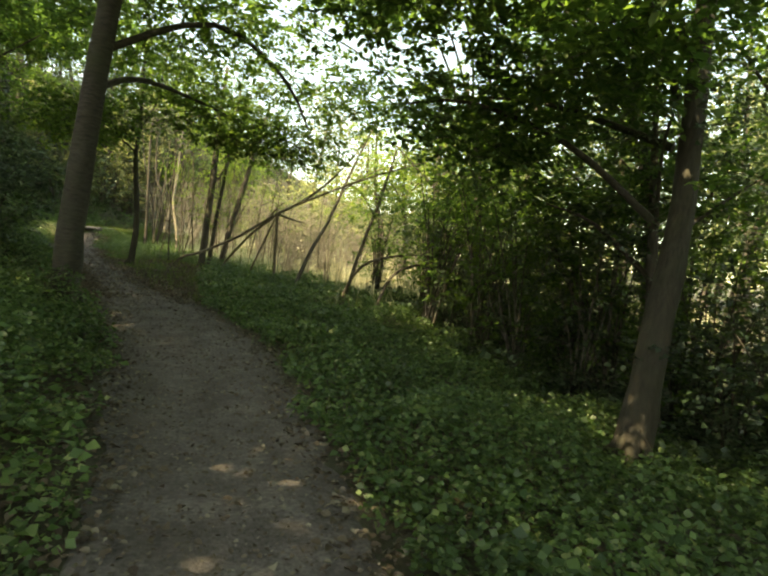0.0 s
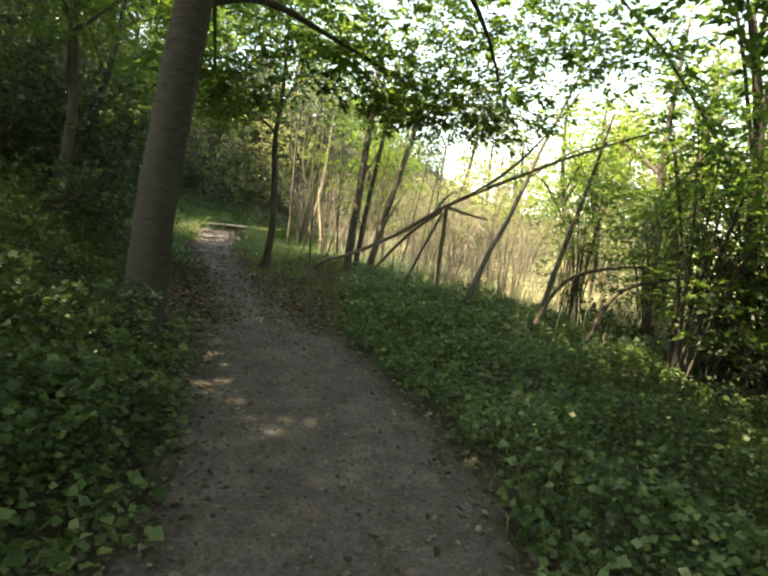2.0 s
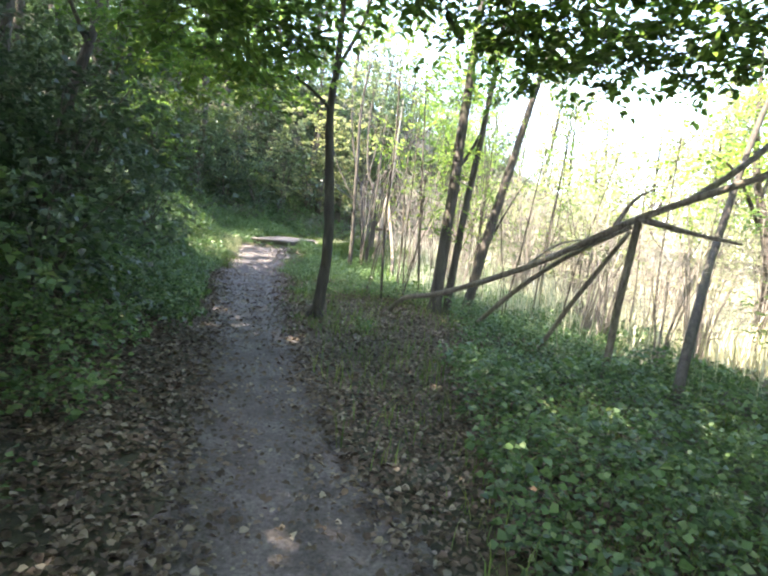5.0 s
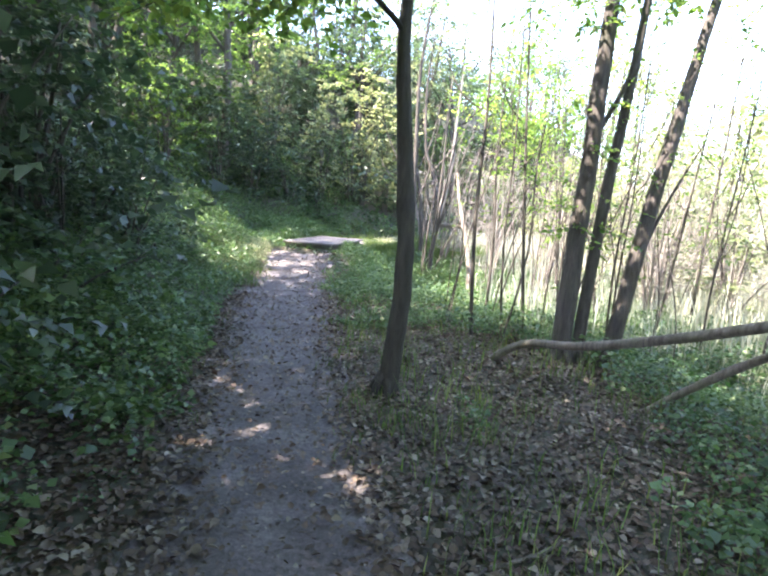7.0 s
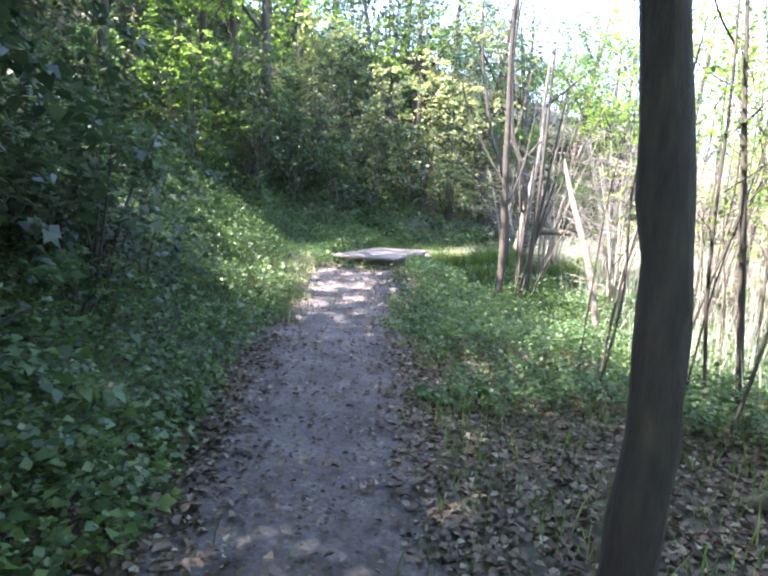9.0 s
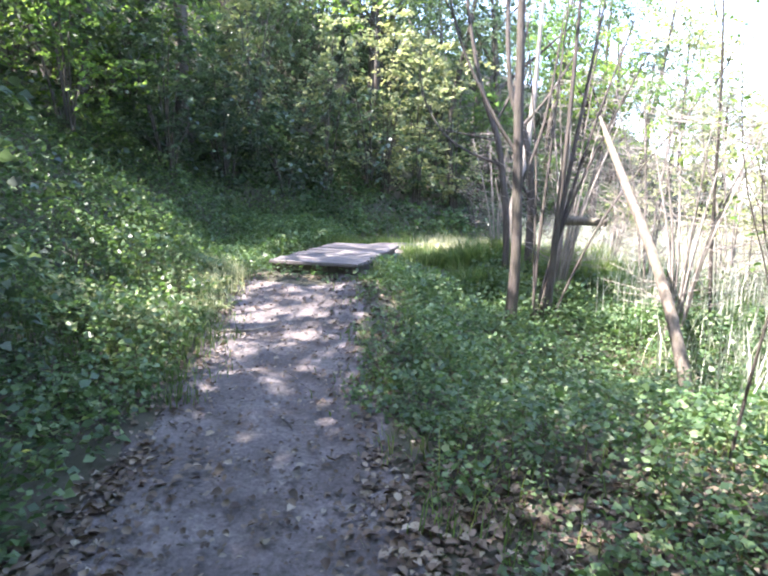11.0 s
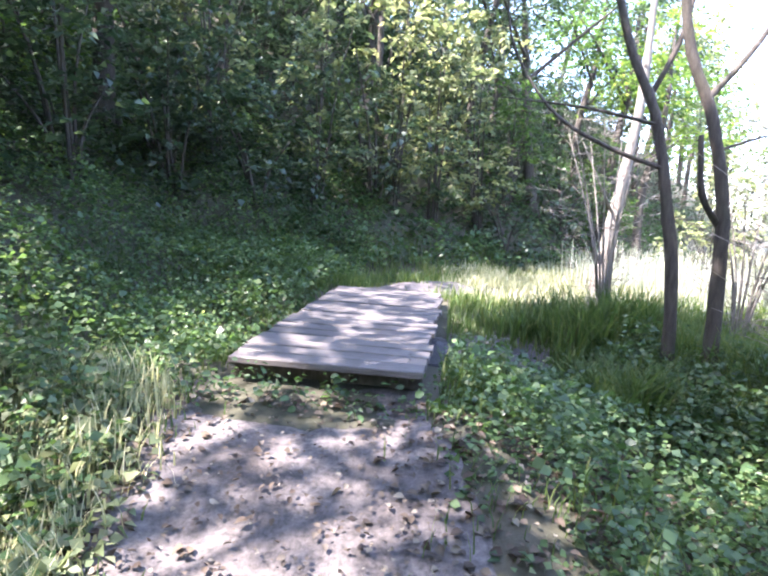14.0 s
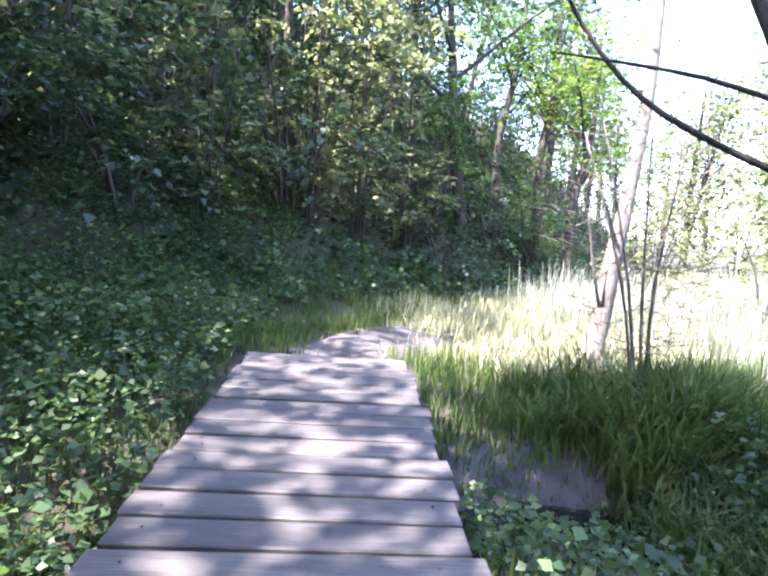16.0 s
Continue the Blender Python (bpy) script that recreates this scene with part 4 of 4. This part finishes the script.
for f in [q for q in FEET if crowns[q]]:
    z = float(ground_z(*f))
    mean = np.mean([(c[0], c[1], c[2]) for c in crowns[f]], 0)
    lean = (mean - np.array([f[0], f[1], z])) * [0.35, 0.35, 0.8]
    trunk = [(0, 0, 0), (lean[0] * 0.1, lean[1] * 0.1, lean[2] * 0.35), (lean[0] * 0.4, lean[1] * 0.4, lean[2] * 0.7), tuple(lean)]
    limbs = []
    for k, q in enumerate(crowns[f]):
        t = 0.5 + 0.45 * ((k * 0.382) % 1.0)
        start = np.array([np.interp(t, [0, 0.35, 0.7, 1.0], [p[a] for p in trunk]) for a in range(3)])
        end = np.array([q[0] - f[0], q[1] - f[1], q[2] - z])
        bend = start + (end - start) * [0.45, 0.45, 0.75] + rng.normal(size=3) * [0.35, 0.35, 0.2]
        limbs.append(([tuple(start), tuple(bend), tuple(end)], [0.035, 0.024, 0.008]))
    tree("tree", f, "tall tree added mostly out of view, its wide crown shading the path", "tree", trunk, [0.13, 0.11, 0.085, 0.05], limbs, rel(f, crowns[f]), 0.165, LEAF_GREEN, BARK, "canopy trees", sides=9, twigs=0.2, per=10, reach=0.6, plain=True)

# ---- bare twiggy scrub ----
def bare_scrub(h, n):
    ob = thing("bare_shrub", (0, 0, 0), "leafless grey twiggy scrub in the sunlight", "shrub", "bare scrub")
    for k in range(7):
        th = 0.9 * k
        e = np.array([0.5 * math.cos(th), 0.5 * math.sin(th), h])
        part_mesh("stem", tube([(0.05 * math.cos(th), 0.05 * math.sin(th), -0.1), e * [0.3, 0.3, 0.45], e], [0.02, 0.015, 0.004], 5), BARK_PALE, ob)
    m = n
    root = unit(m) * [0.6, 0.6, h * 0.42] + [0, 0, h * 0.62]
    d = unit(m) * [0.8, 0.8, 0.6]
    d[:, 2] = np.abs(d[:, 2]) * 0.7
    part_mesh("twig", twig_mesh([(root, root + d * (0.3 + 0.5 * rng.random((m, 1))))], 0.005), BARK_PALE, ob, kind="stuff")
    return ob


bs = [bare_scrub(2.8, 320), bare_scrub(2.2, 260)]
scatter_copies(bs, [(-0.7, 18.3), (0.3, 17.6), (1.1, 16.2), (0.8, 14.6), (1.7, 13.6), (1.9, 12.6), (1.4, 18.6), (2.4, 15.4), (2.8, 17.4), (3.4, 12.4), (-0.2, 15.8), (3.6, 8.6), (4.8, 7.4), (3.9, 6.6)] + spread(22, in_box(3.2, 9, 7.5, 18), 0.8), 0.7, 1.2)

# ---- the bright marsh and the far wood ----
# Marsh scrub and far trees carry the sun's glare in their leaf colour.
pale = [shrub("willow scrub in the clearing with sunlight put into its pale leaf colour", [(0, 0, 0.9, 1.1, 1.1, 0.9, 420), (0.5, 0.2, 2.0, 0.9, 0.9, 0.8, 380)], 0.12, LEAF_SUN_TONE, 7, "marsh scrub", flat=0.4),
        shrub("willow scrub in the clearing with sunlight put into its pale leaf colour", [(0, 0, 1.3, 1.4, 1.3, 1.2, 620), (-0.5, 0.2, 2.8, 1.1, 1.1, 0.9, 460)], 0.13, LEAF_SUN_TONE, 8, "marsh scrub", flat=0.4)]
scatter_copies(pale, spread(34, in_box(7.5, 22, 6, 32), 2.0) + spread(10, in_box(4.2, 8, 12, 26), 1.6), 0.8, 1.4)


def far_tree(h, n):
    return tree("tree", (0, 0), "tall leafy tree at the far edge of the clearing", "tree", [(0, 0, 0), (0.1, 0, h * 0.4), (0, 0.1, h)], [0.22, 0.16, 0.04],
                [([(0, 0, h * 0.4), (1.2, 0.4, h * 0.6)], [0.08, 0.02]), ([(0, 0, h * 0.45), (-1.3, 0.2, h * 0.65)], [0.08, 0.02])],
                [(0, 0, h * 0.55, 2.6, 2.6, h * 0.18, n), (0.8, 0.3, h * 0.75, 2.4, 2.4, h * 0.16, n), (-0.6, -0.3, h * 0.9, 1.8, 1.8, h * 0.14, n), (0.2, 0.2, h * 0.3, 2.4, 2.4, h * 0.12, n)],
                0.3, LEAF_SUN_TONE, BARK, "far trees", sides=7, plain=True, twigs=0, per=6, flat=0.4, reach=0.9)


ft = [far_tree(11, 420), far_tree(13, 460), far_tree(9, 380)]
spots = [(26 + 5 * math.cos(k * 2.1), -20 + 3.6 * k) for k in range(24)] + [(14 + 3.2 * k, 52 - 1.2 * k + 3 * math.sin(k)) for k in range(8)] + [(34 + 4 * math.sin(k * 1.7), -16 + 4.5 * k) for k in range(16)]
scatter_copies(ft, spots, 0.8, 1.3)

# Pale leaves paint the sunlit patches on the far bank.
sunny = [shrub("bush on the bank with sunlight put into its pale leaf colour", [(0, 0, 1.0, 0.7, 0.7, 0.6, 420), (0.2, 0.1, 2.3, 0.6, 0.6, 0.6, 420), (-0.2, 0.1, 3.4, 0.6, 0.6, 0.5, 320)], 0.11, LEAF_SUN_TONE, 6, "sunlit bushes", flat=0.5, name="bush", category="bush")]
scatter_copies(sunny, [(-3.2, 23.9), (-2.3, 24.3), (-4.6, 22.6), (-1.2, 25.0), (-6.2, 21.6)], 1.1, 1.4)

# ---- undergrowth, litter and grass ----
def not_path(x, y, gap=0.0):
    return (y > 15.3) | (x < along(LEFT, y) - gap) | (x > along(RIGHT, y) + gap)


def off_bridge(x, y):
    cx = np.interp(y, [15.59, 18.88], [-3.41, -3.06])
    return (y < 15.58) | (y > 19.0) | (np.abs(x - cx) > 0.72)


def herb_layer(name, label, n, x0, x1, y0, y1, size, height, mat, keep, seed, plain=False):
    g = np.random.default_rng(seed)
    m = n // 5
    x, y = x0 + (x1 - x0) * g.random(m), y0 + (y1 - y0) * g.random(m)
    k = keep(x, y) & off_bridge(x, y)
    x, y = x[k], y[k]
    tall_here = height * (0.45 + 0.75 * np.clip(0.5 + 0.9 * wobble(x, y, 1.6, seed), 0, 1.2))
    edge = np.minimum(np.abs(x - along(LEFT, y)), np.abs(x - along(RIGHT, y)))
    tall_here = tall_here * np.where(y < 15.5, np.clip(0.35 + edge * 0.9, 0.35, 1), 1)
    z = ground_z(x, y)
    P, A, N, S = [], [], [], []
    for j in range(5):
        th = g.random(len(x)) * 6.283
        out = np.stack([np.cos(th), np.sin(th), g.normal(size=len(x)) * 0.25], 1)
        hh = tall_here * (0.25 + 0.75 * g.random(len(x)))
        P.append(np.stack([x, y, z + hh], 1) + out * 0.04)
        A.append(out)
        N.append(np.stack([g.normal(size=len(x)) * 0.85, g.normal(size=len(x)) * 0.85, np.ones(len(x))], 1))
        S.append(size * (0.45 + 0.7 * g.random(len(x)) + 0.9 * g.random(len(x)) ** 6))
    vf = leaves(np.concatenate(P), np.concatenate(S), np.concatenate(A), np.concatenate(N), 0.72, 0.12, plain)
    tagged(new(name, mesh_from(name, vf[0], vf[1], mat)), label, "undergrowth", kind="stuff")


herb_layer("undergrowth", "low green bramble and nettle leaves beside the path", 110000, 0.9, 7.0, -9, 6, 0.055, 0.42, LEAF_HERB, lambda x, y: x > along(RIGHT, y) + 0.08 + 0.25 * wobble(x, y, 2.2), 11, True)
herb_layer("undergrowth", "low green bramble leaves on the bank", 84000, -5.0, 0.6, -9, 9, 0.056, 0.44, LEAF_HERB, lambda x, y: (x < along(LEFT, y) - 0.1 + 0.2 * wobble(x, y, 2.2)) & (wobble(x, y, 1.3, 4) > -0.75) & ~((y > 1.0) & (y < 5.6) & (x > along(LEFT, y) - 0.8 + 0.5 * wobble(x, y, 2.0, 1))), 12, True)
herb_layer("undergrowth", "nettles and brambles in dappled light beside the path", 120000, -2.6, 5.0, 6, 17.2, 0.044, 0.36, LEAF_HERB, lambda x, y: (x > along(RIGHT, y) + 0.2 + 0.5 * wobble(x, y, 1.1)) & (wobble(x, y, 1.0, 9) > np.interp(y, [6, 9, 10.5, 12], [0.4, 0.3, -0.3, -1.2])) & ((y > 10) | (x > along(RIGHT, y) + 0.9)) | ((x > 1.3 + 0.3 * wobble(x, y, 2.0)) & (y < 10)) & ((y < 15.5) | (x > -1.4)), 13, True)
herb_layer("undergrowth", "ground ivy and bramble leaves covering the bank", 120000, -8.5, -2.5, 6, 24, 0.05, 0.4, LEAF_HERB, lambda x, y: (x < np.where(y > 15.4, -4.15 + 0.106 * (y - 15.6), along(LEFT, y) - 0.12)) & (bank_side(x, y) > -1.6), 14, True)
herb_layer("undergrowth", "leafy undergrowth on the bank behind the footbridge", 44000, -5, 8, 19.5, 34, 0.095, 0.45, LEAF_HERB, lambda x, y: bank_side(x, y) > 0.2, 15, True)


herb_layer("undergrowth", "fine sunlit nettle tops among the brambles", 30000, -2.4, 3.5, 9.5, 15.5, 0.03, 0.46, LEAF_HERB, lambda x, y: (x > along(RIGHT, y) + 0.3 + 0.3 * wobble(x, y, 1.7)) & (wobble(x, y, 1.9, 5) > -0.1), 27, True)
herb_layer("undergrowth", "fine nettle tops and grass on the bank", 40000, -7.5, -2.0, 5, 22, 0.03, 0.44, LEAF_HERB, lambda x, y: (x < np.where(y > 15.4, -4.15 + 0.106 * (y - 15.6), along(LEFT, y) - 0.2)) & (wobble(x, y, 1.6, 7) > -0.2), 28, True)
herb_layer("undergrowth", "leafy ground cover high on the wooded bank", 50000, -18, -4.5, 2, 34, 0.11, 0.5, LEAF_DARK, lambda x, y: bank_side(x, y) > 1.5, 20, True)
herb_layer("undergrowth", "tall nettles and ivy round the foot of a tree", 20000, -2.6, 0.1, -5.5, 0.1, 0.05, 0.7, LEAF_HERB, lambda x, y: x < along(LEFT, y) - 0.45 + 0.2 * wobble(x, y, 2.0), 25)
herb_layer("undergrowth", "nettles and weeds in the shade beside the ditch", 14000, -1.3, 1.6, 14.6, 17.4, 0.045, 0.36, LEAF_HERB, lambda x, y: (x > -1.1 + 0.25 * wobble(x, y, 3.0)), 26)
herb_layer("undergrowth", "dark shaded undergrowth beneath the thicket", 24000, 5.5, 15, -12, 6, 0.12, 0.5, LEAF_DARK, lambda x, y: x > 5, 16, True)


herb_layer("undergrowth", "bramble leaves creeping along the footbridge end", 450, -4.3, -2.6, 15.2, 15.56, 0.04, 0.2, LEAF_HERB, lambda x, y: y > 15.3 + 0.15 * wobble(x, y, 3.0) - 0.15 * (x > -3.2), 17)
# Weeds painted pale to look sunlit where little sun falls.
herb_layer("undergrowth", "weeds at the path edge by the footbridge, sunlight put into their pale colour", 3600, -5.3, -4.0, 12.9, 15.5, 0.055, 0.3, LEAF_SUN_TONE, lambda x, y: x < along(LEFT, y) + 0.03 + 0.1 * wobble(x, y, 3.0), 19, True)
herb_layer("undergrowth", "low creeping leaves between the path end and the ditch", 8000, -3.1, -1.2, 12.6, 16.3, 0.04, 0.12, LEAF_HERB, lambda x, y: (x > np.where(y > 15.5, -2.74, along(RIGHT, y) + 0.02 + 0.1 * wobble(x, y, 3.0))) & (wobble(x, y, 2.4, 2) > -0.6), 18, True)


def litter(name, n, x0, x1, y0, y1, size, keep, seed):
    g = np.random.default_rng(seed)
    x, y = x0 + (x1 - x0) * g.random(n), y0 + (y1 - y0) * g.random(n)
    k = keep(x, y, g) & off_bridge(x, y)
    x, y = x[k], y[k]
    th = g.random(len(x)) * 6.283
    P = np.stack([x, y, ground_z(x, y) + 0.012 + 0.02 * g.random(len(x))], 1)
    A = np.stack([np.cos(th), np.sin(th), 0.25 * g.normal(size=len(x))], 1)
    N = np.stack([0.35 * g.normal(size=len(x)), 0.35 * g.normal(size=len(x)), np.ones(len(x))], 1)
    vf = leaves(P, size * (0.5 + g.random(len(x))), A, N, 0.75, 0.2)
    tagged(new(name, mesh_from(name, vf[0], vf[1], LEAF_DEAD)), "dry brown fallen leaves lying on the soil", "leaf litter", kind="stuff")


def dense_litter(x, y, g):
    return (g.random(len(x)) < np.where(not_path(x, y, -0.1), 0.95, np.clip(0.06 + 1.1 * (0.42 - np.minimum(x - along(LEFT, y), along(RIGHT, y) - x)), 0.06, 0.7)))


litter("leaf_litter", 72000, -3.6, 2.4, 1.5, 11.5, 0.044, dense_litter, 21)
litter("leaf_litter", 20000, -2.0, 4.0, -8, 1.5, 0.046, dense_litter, 22)
litter("leaf_litter", 8000, -5, 0.5, 11.5, 15.5, 0.042, dense_litter, 23)


def blades(name, label, n, spot, height, width, mat, seed, bend=0.5):
    """Tufts of narrow bent blades, each of two quads."""
    g = np.random.default_rng(seed)
    x, y = spot(g, n)
    k = off_bridge(x, y)
    x, y = x[k], y[k]
    n = len(x)
    h = height * (0.4 + 0.8 * g.random(n)) * (0.6 + 0.6 * np.clip(0.5 + wobble(x, y, 1.9, seed), 0, 1))
    th = g.random(n) * 6.283
    o = np.stack([np.cos(th), np.sin(th), np.zeros(n)], 1)
    s = np.stack([-np.sin(th), np.cos(th), np.zeros(n)], 1) * width * (0.6 + 0.8 * g.random((n, 1)))
    b = np.stack([x, y, ground_z(x, y) - 0.02], 1)
    up = np.array([0, 0, 1.0])
    lean = (bend * (0.2 + g.random(n)))[:, None] * h[:, None] * o
    m1 = b + up * h[:, None] * 0.55 + lean * 0.3
    t = b + up * h[:, None] * (1 - 0.25 * bend * g.random((n, 1))) + lean
    V = np.stack([b - s, b + s, m1 + s * 0.8, m1 - s * 0.8, t + s * 0.15, t - s * 0.15], 1).reshape(-1, 3)
    q = np.arange(n)[:, None] * 6
    F = np.concatenate([q + np.array([[0, 1, 2, 3]]), q + np.array([[3, 2, 4, 5]])])
    tagged(new(name, mesh_from(name, V, F, mat)), label, "grass", kind="stuff")


def tufts(x0, x1, y0, y1, keep, clump=14, r=0.12):
    def fn(g, n):
        m = n // clump
        x, y = x0 + (x1 - x0) * g.random(m), y0 + (y1 - y0) * g.random(m)
        k = keep(x, y)
        x, y = np.repeat(x[k], clump), np.repeat(y[k], clump)
        return x + g.normal(size=len(x)) * r, y + g.normal(size=len(x)) * r
    return fn


blades("grass", "lush green grass beside the ditch and footbridge", 18000, tufts(-2.9, 2.5, 15.6, 19.2, lambda x, y: ((y < 16.6) | (y > 17.25) | (x > -1.55)) & (x > -2.6)), 0.22, 0.006, GRASS, 31)
def off_track(x, y):
    cx = np.interp(y, [p[1] for p in BEYOND], [p[0] for p in BEYOND])
    return (np.abs(x - cx) > 0.5) | (y > 20.6)


# The glare on the clearing is in the blade colour.
blades("grass", "grass of the bright clearing with sunlight put into its pale colour", 42000, tufts(-2.6, 7, 19.0, 28, lambda x, y: (bank_side(x, y) < 0.3) & off_track(x, y) & (x > -2.0 + 0.5 * wobble(x, y, 1.5))), 0.24, 0.007, GRASS_SUN_TONE, 32)
blades("grass", "green grass at the foot of the bank", 26000, tufts(-5.5, 1, 18.9, 25, lambda x, y: (bank_side(x, y) < 1.2) & off_track(x, y) & (x < -2.1 + 0.5 * wobble(x, y, 1.5) + np.clip(y - 21.5, 0, 9) * 0.8)), 0.2, 0.006, GRASS, 37)
blades("grass", "grass along the foot of the bank", 22000, tufts(-6.2, -3.5, 12, 21, lambda x, y: (bank_side(x, y) < 1.3) & (x < np.where(y > 15.4, -4.1 + 0.106 * (y - 15.6), along(LEFT, y) + 0.05))), 0.15, 0.005, GRASS, 33)
blades("grass", "sparse grass in the verge of the path", 12000, tufts(-3.4, 2.4, 6, 16, lambda x, y: (np.abs(x - along(RIGHT, y) - 0.25) < 0.35) | (np.abs(x - along(LEFT, y) + 0.2) < 0.2)), 0.13, 0.004, GRASS, 34)
blades("grass", "thin grass among the brambles beside the path", 14000, tufts(-2.2, 4, -6, 15, lambda x, y: x > along(RIGHT, y) + 0.15, 6, 0.1), 0.3, 0.004, GRASS, 40, 0.7)
# Dry clump, paled further to look sunlit.
blades("grass", "dry grass clump by the footbridge, sunlight put into its pale colour", 2200, tufts(-5.0, -4.15, 13.4, 15.6, lambda x, y: x < along(LEFT, y) + 0.05, 12, 0.08), 0.26, 0.004, GRASS_SUN_TONE, 38)
blades("sedge", "dark arching sedge tufts beside the ditch", 16000, tufts(-1.75, 1.2, 16.0, 18.6, lambda x, y: (x > -1.5) | (y > 17.6), 40, 0.09), 0.45, 0.008, GRASS, 39, 0.8)
# Both reed layers carry marsh sunlight in their near-white colour.
blades("reeds", "pale dry reeds and tall grass of the marsh, whitened to look sunlit", 14000, tufts(0.4, 9, 10, 26, lambda x, y: (x > 0.6 + 0.5 * wobble(x, y)) & (bank_side(x, y) < -0.5), 16, 0.2), 0.8, 0.006, REED, 35, 0.35)
blades("reeds", "pale tall meadow grass of the marsh, whitened to look sunlit", 26000, tufts(3.2, 20, 4, 34, lambda x, y: (x > np.interp(y, [4, 10], [4.6, 2.6])) & (bank_side(x, y) < -1), 16, 0.4), 0.75, 0.012, REED, 36, 0.4)

litter("leaf_litter", 42000, -4.2, 2.0, -8, 15.3, 0.026, lambda x, y, g: ~not_path(x, y, 0.0), 24)

# ---- sticks lying about ----
def stick(a, b, r, bark, label):
    za, zb = float(ground_z(*a)) + 0.018, float(ground_z(*b)) + 0.018
    mid = ((a[0] + b[0]) / 2 + 0.02, (a[1] + b[1]) / 2 - 0.015)
    ob = thing("stick", (*mid, float(ground_z(*mid))), label, "stick")
    o = np.array(ob.location)
    part_mesh("shaft", tube([np.array([*a, za]) - o, np.array([*mid, float(ground_z(*mid)) + 0.02]) - o, np.array([*b, zb]) - o], [r, r * 0.8, r * 0.4], 6, 0.1), bark, ob)
    part_mesh("side_twig", tube([np.array([*mid, float(ground_z(*mid)) + 0.02]) - o, np.array([mid[0] + 0.06, mid[1] + 0.07, float(ground_z(*mid)) + 0.03]) - o], [r * 0.5, r * 0.2], 5), bark, ob)


stick((-3.86, 13.55), (-3.35, 13.82), 0.014, BARK_PALE, "pale broken stick lying across the path")
stick((-2.83, 11.98), (-2.7, 11.8), 0.01, BARK, "dark thin stick lying on the path")
stick((-2.42, 9.3), (-2.32, 9.62), 0.008, BARK_PALE, "pale thin stick lying on the path")
stick((-1.2, 8.2), (-0.9, 8.9), 0.012, BARK_DEAD, "fallen twig lying among dry leaves")
stick((-0.2, 5.2), (0.3, 5.6), 0.012, BARK_DEAD, "fallen twig lying among dry leaves")
stick((0.9, 6.6), (1.5, 6.3), 0.016, BARK_DEAD, "fallen branch lying among dry leaves")
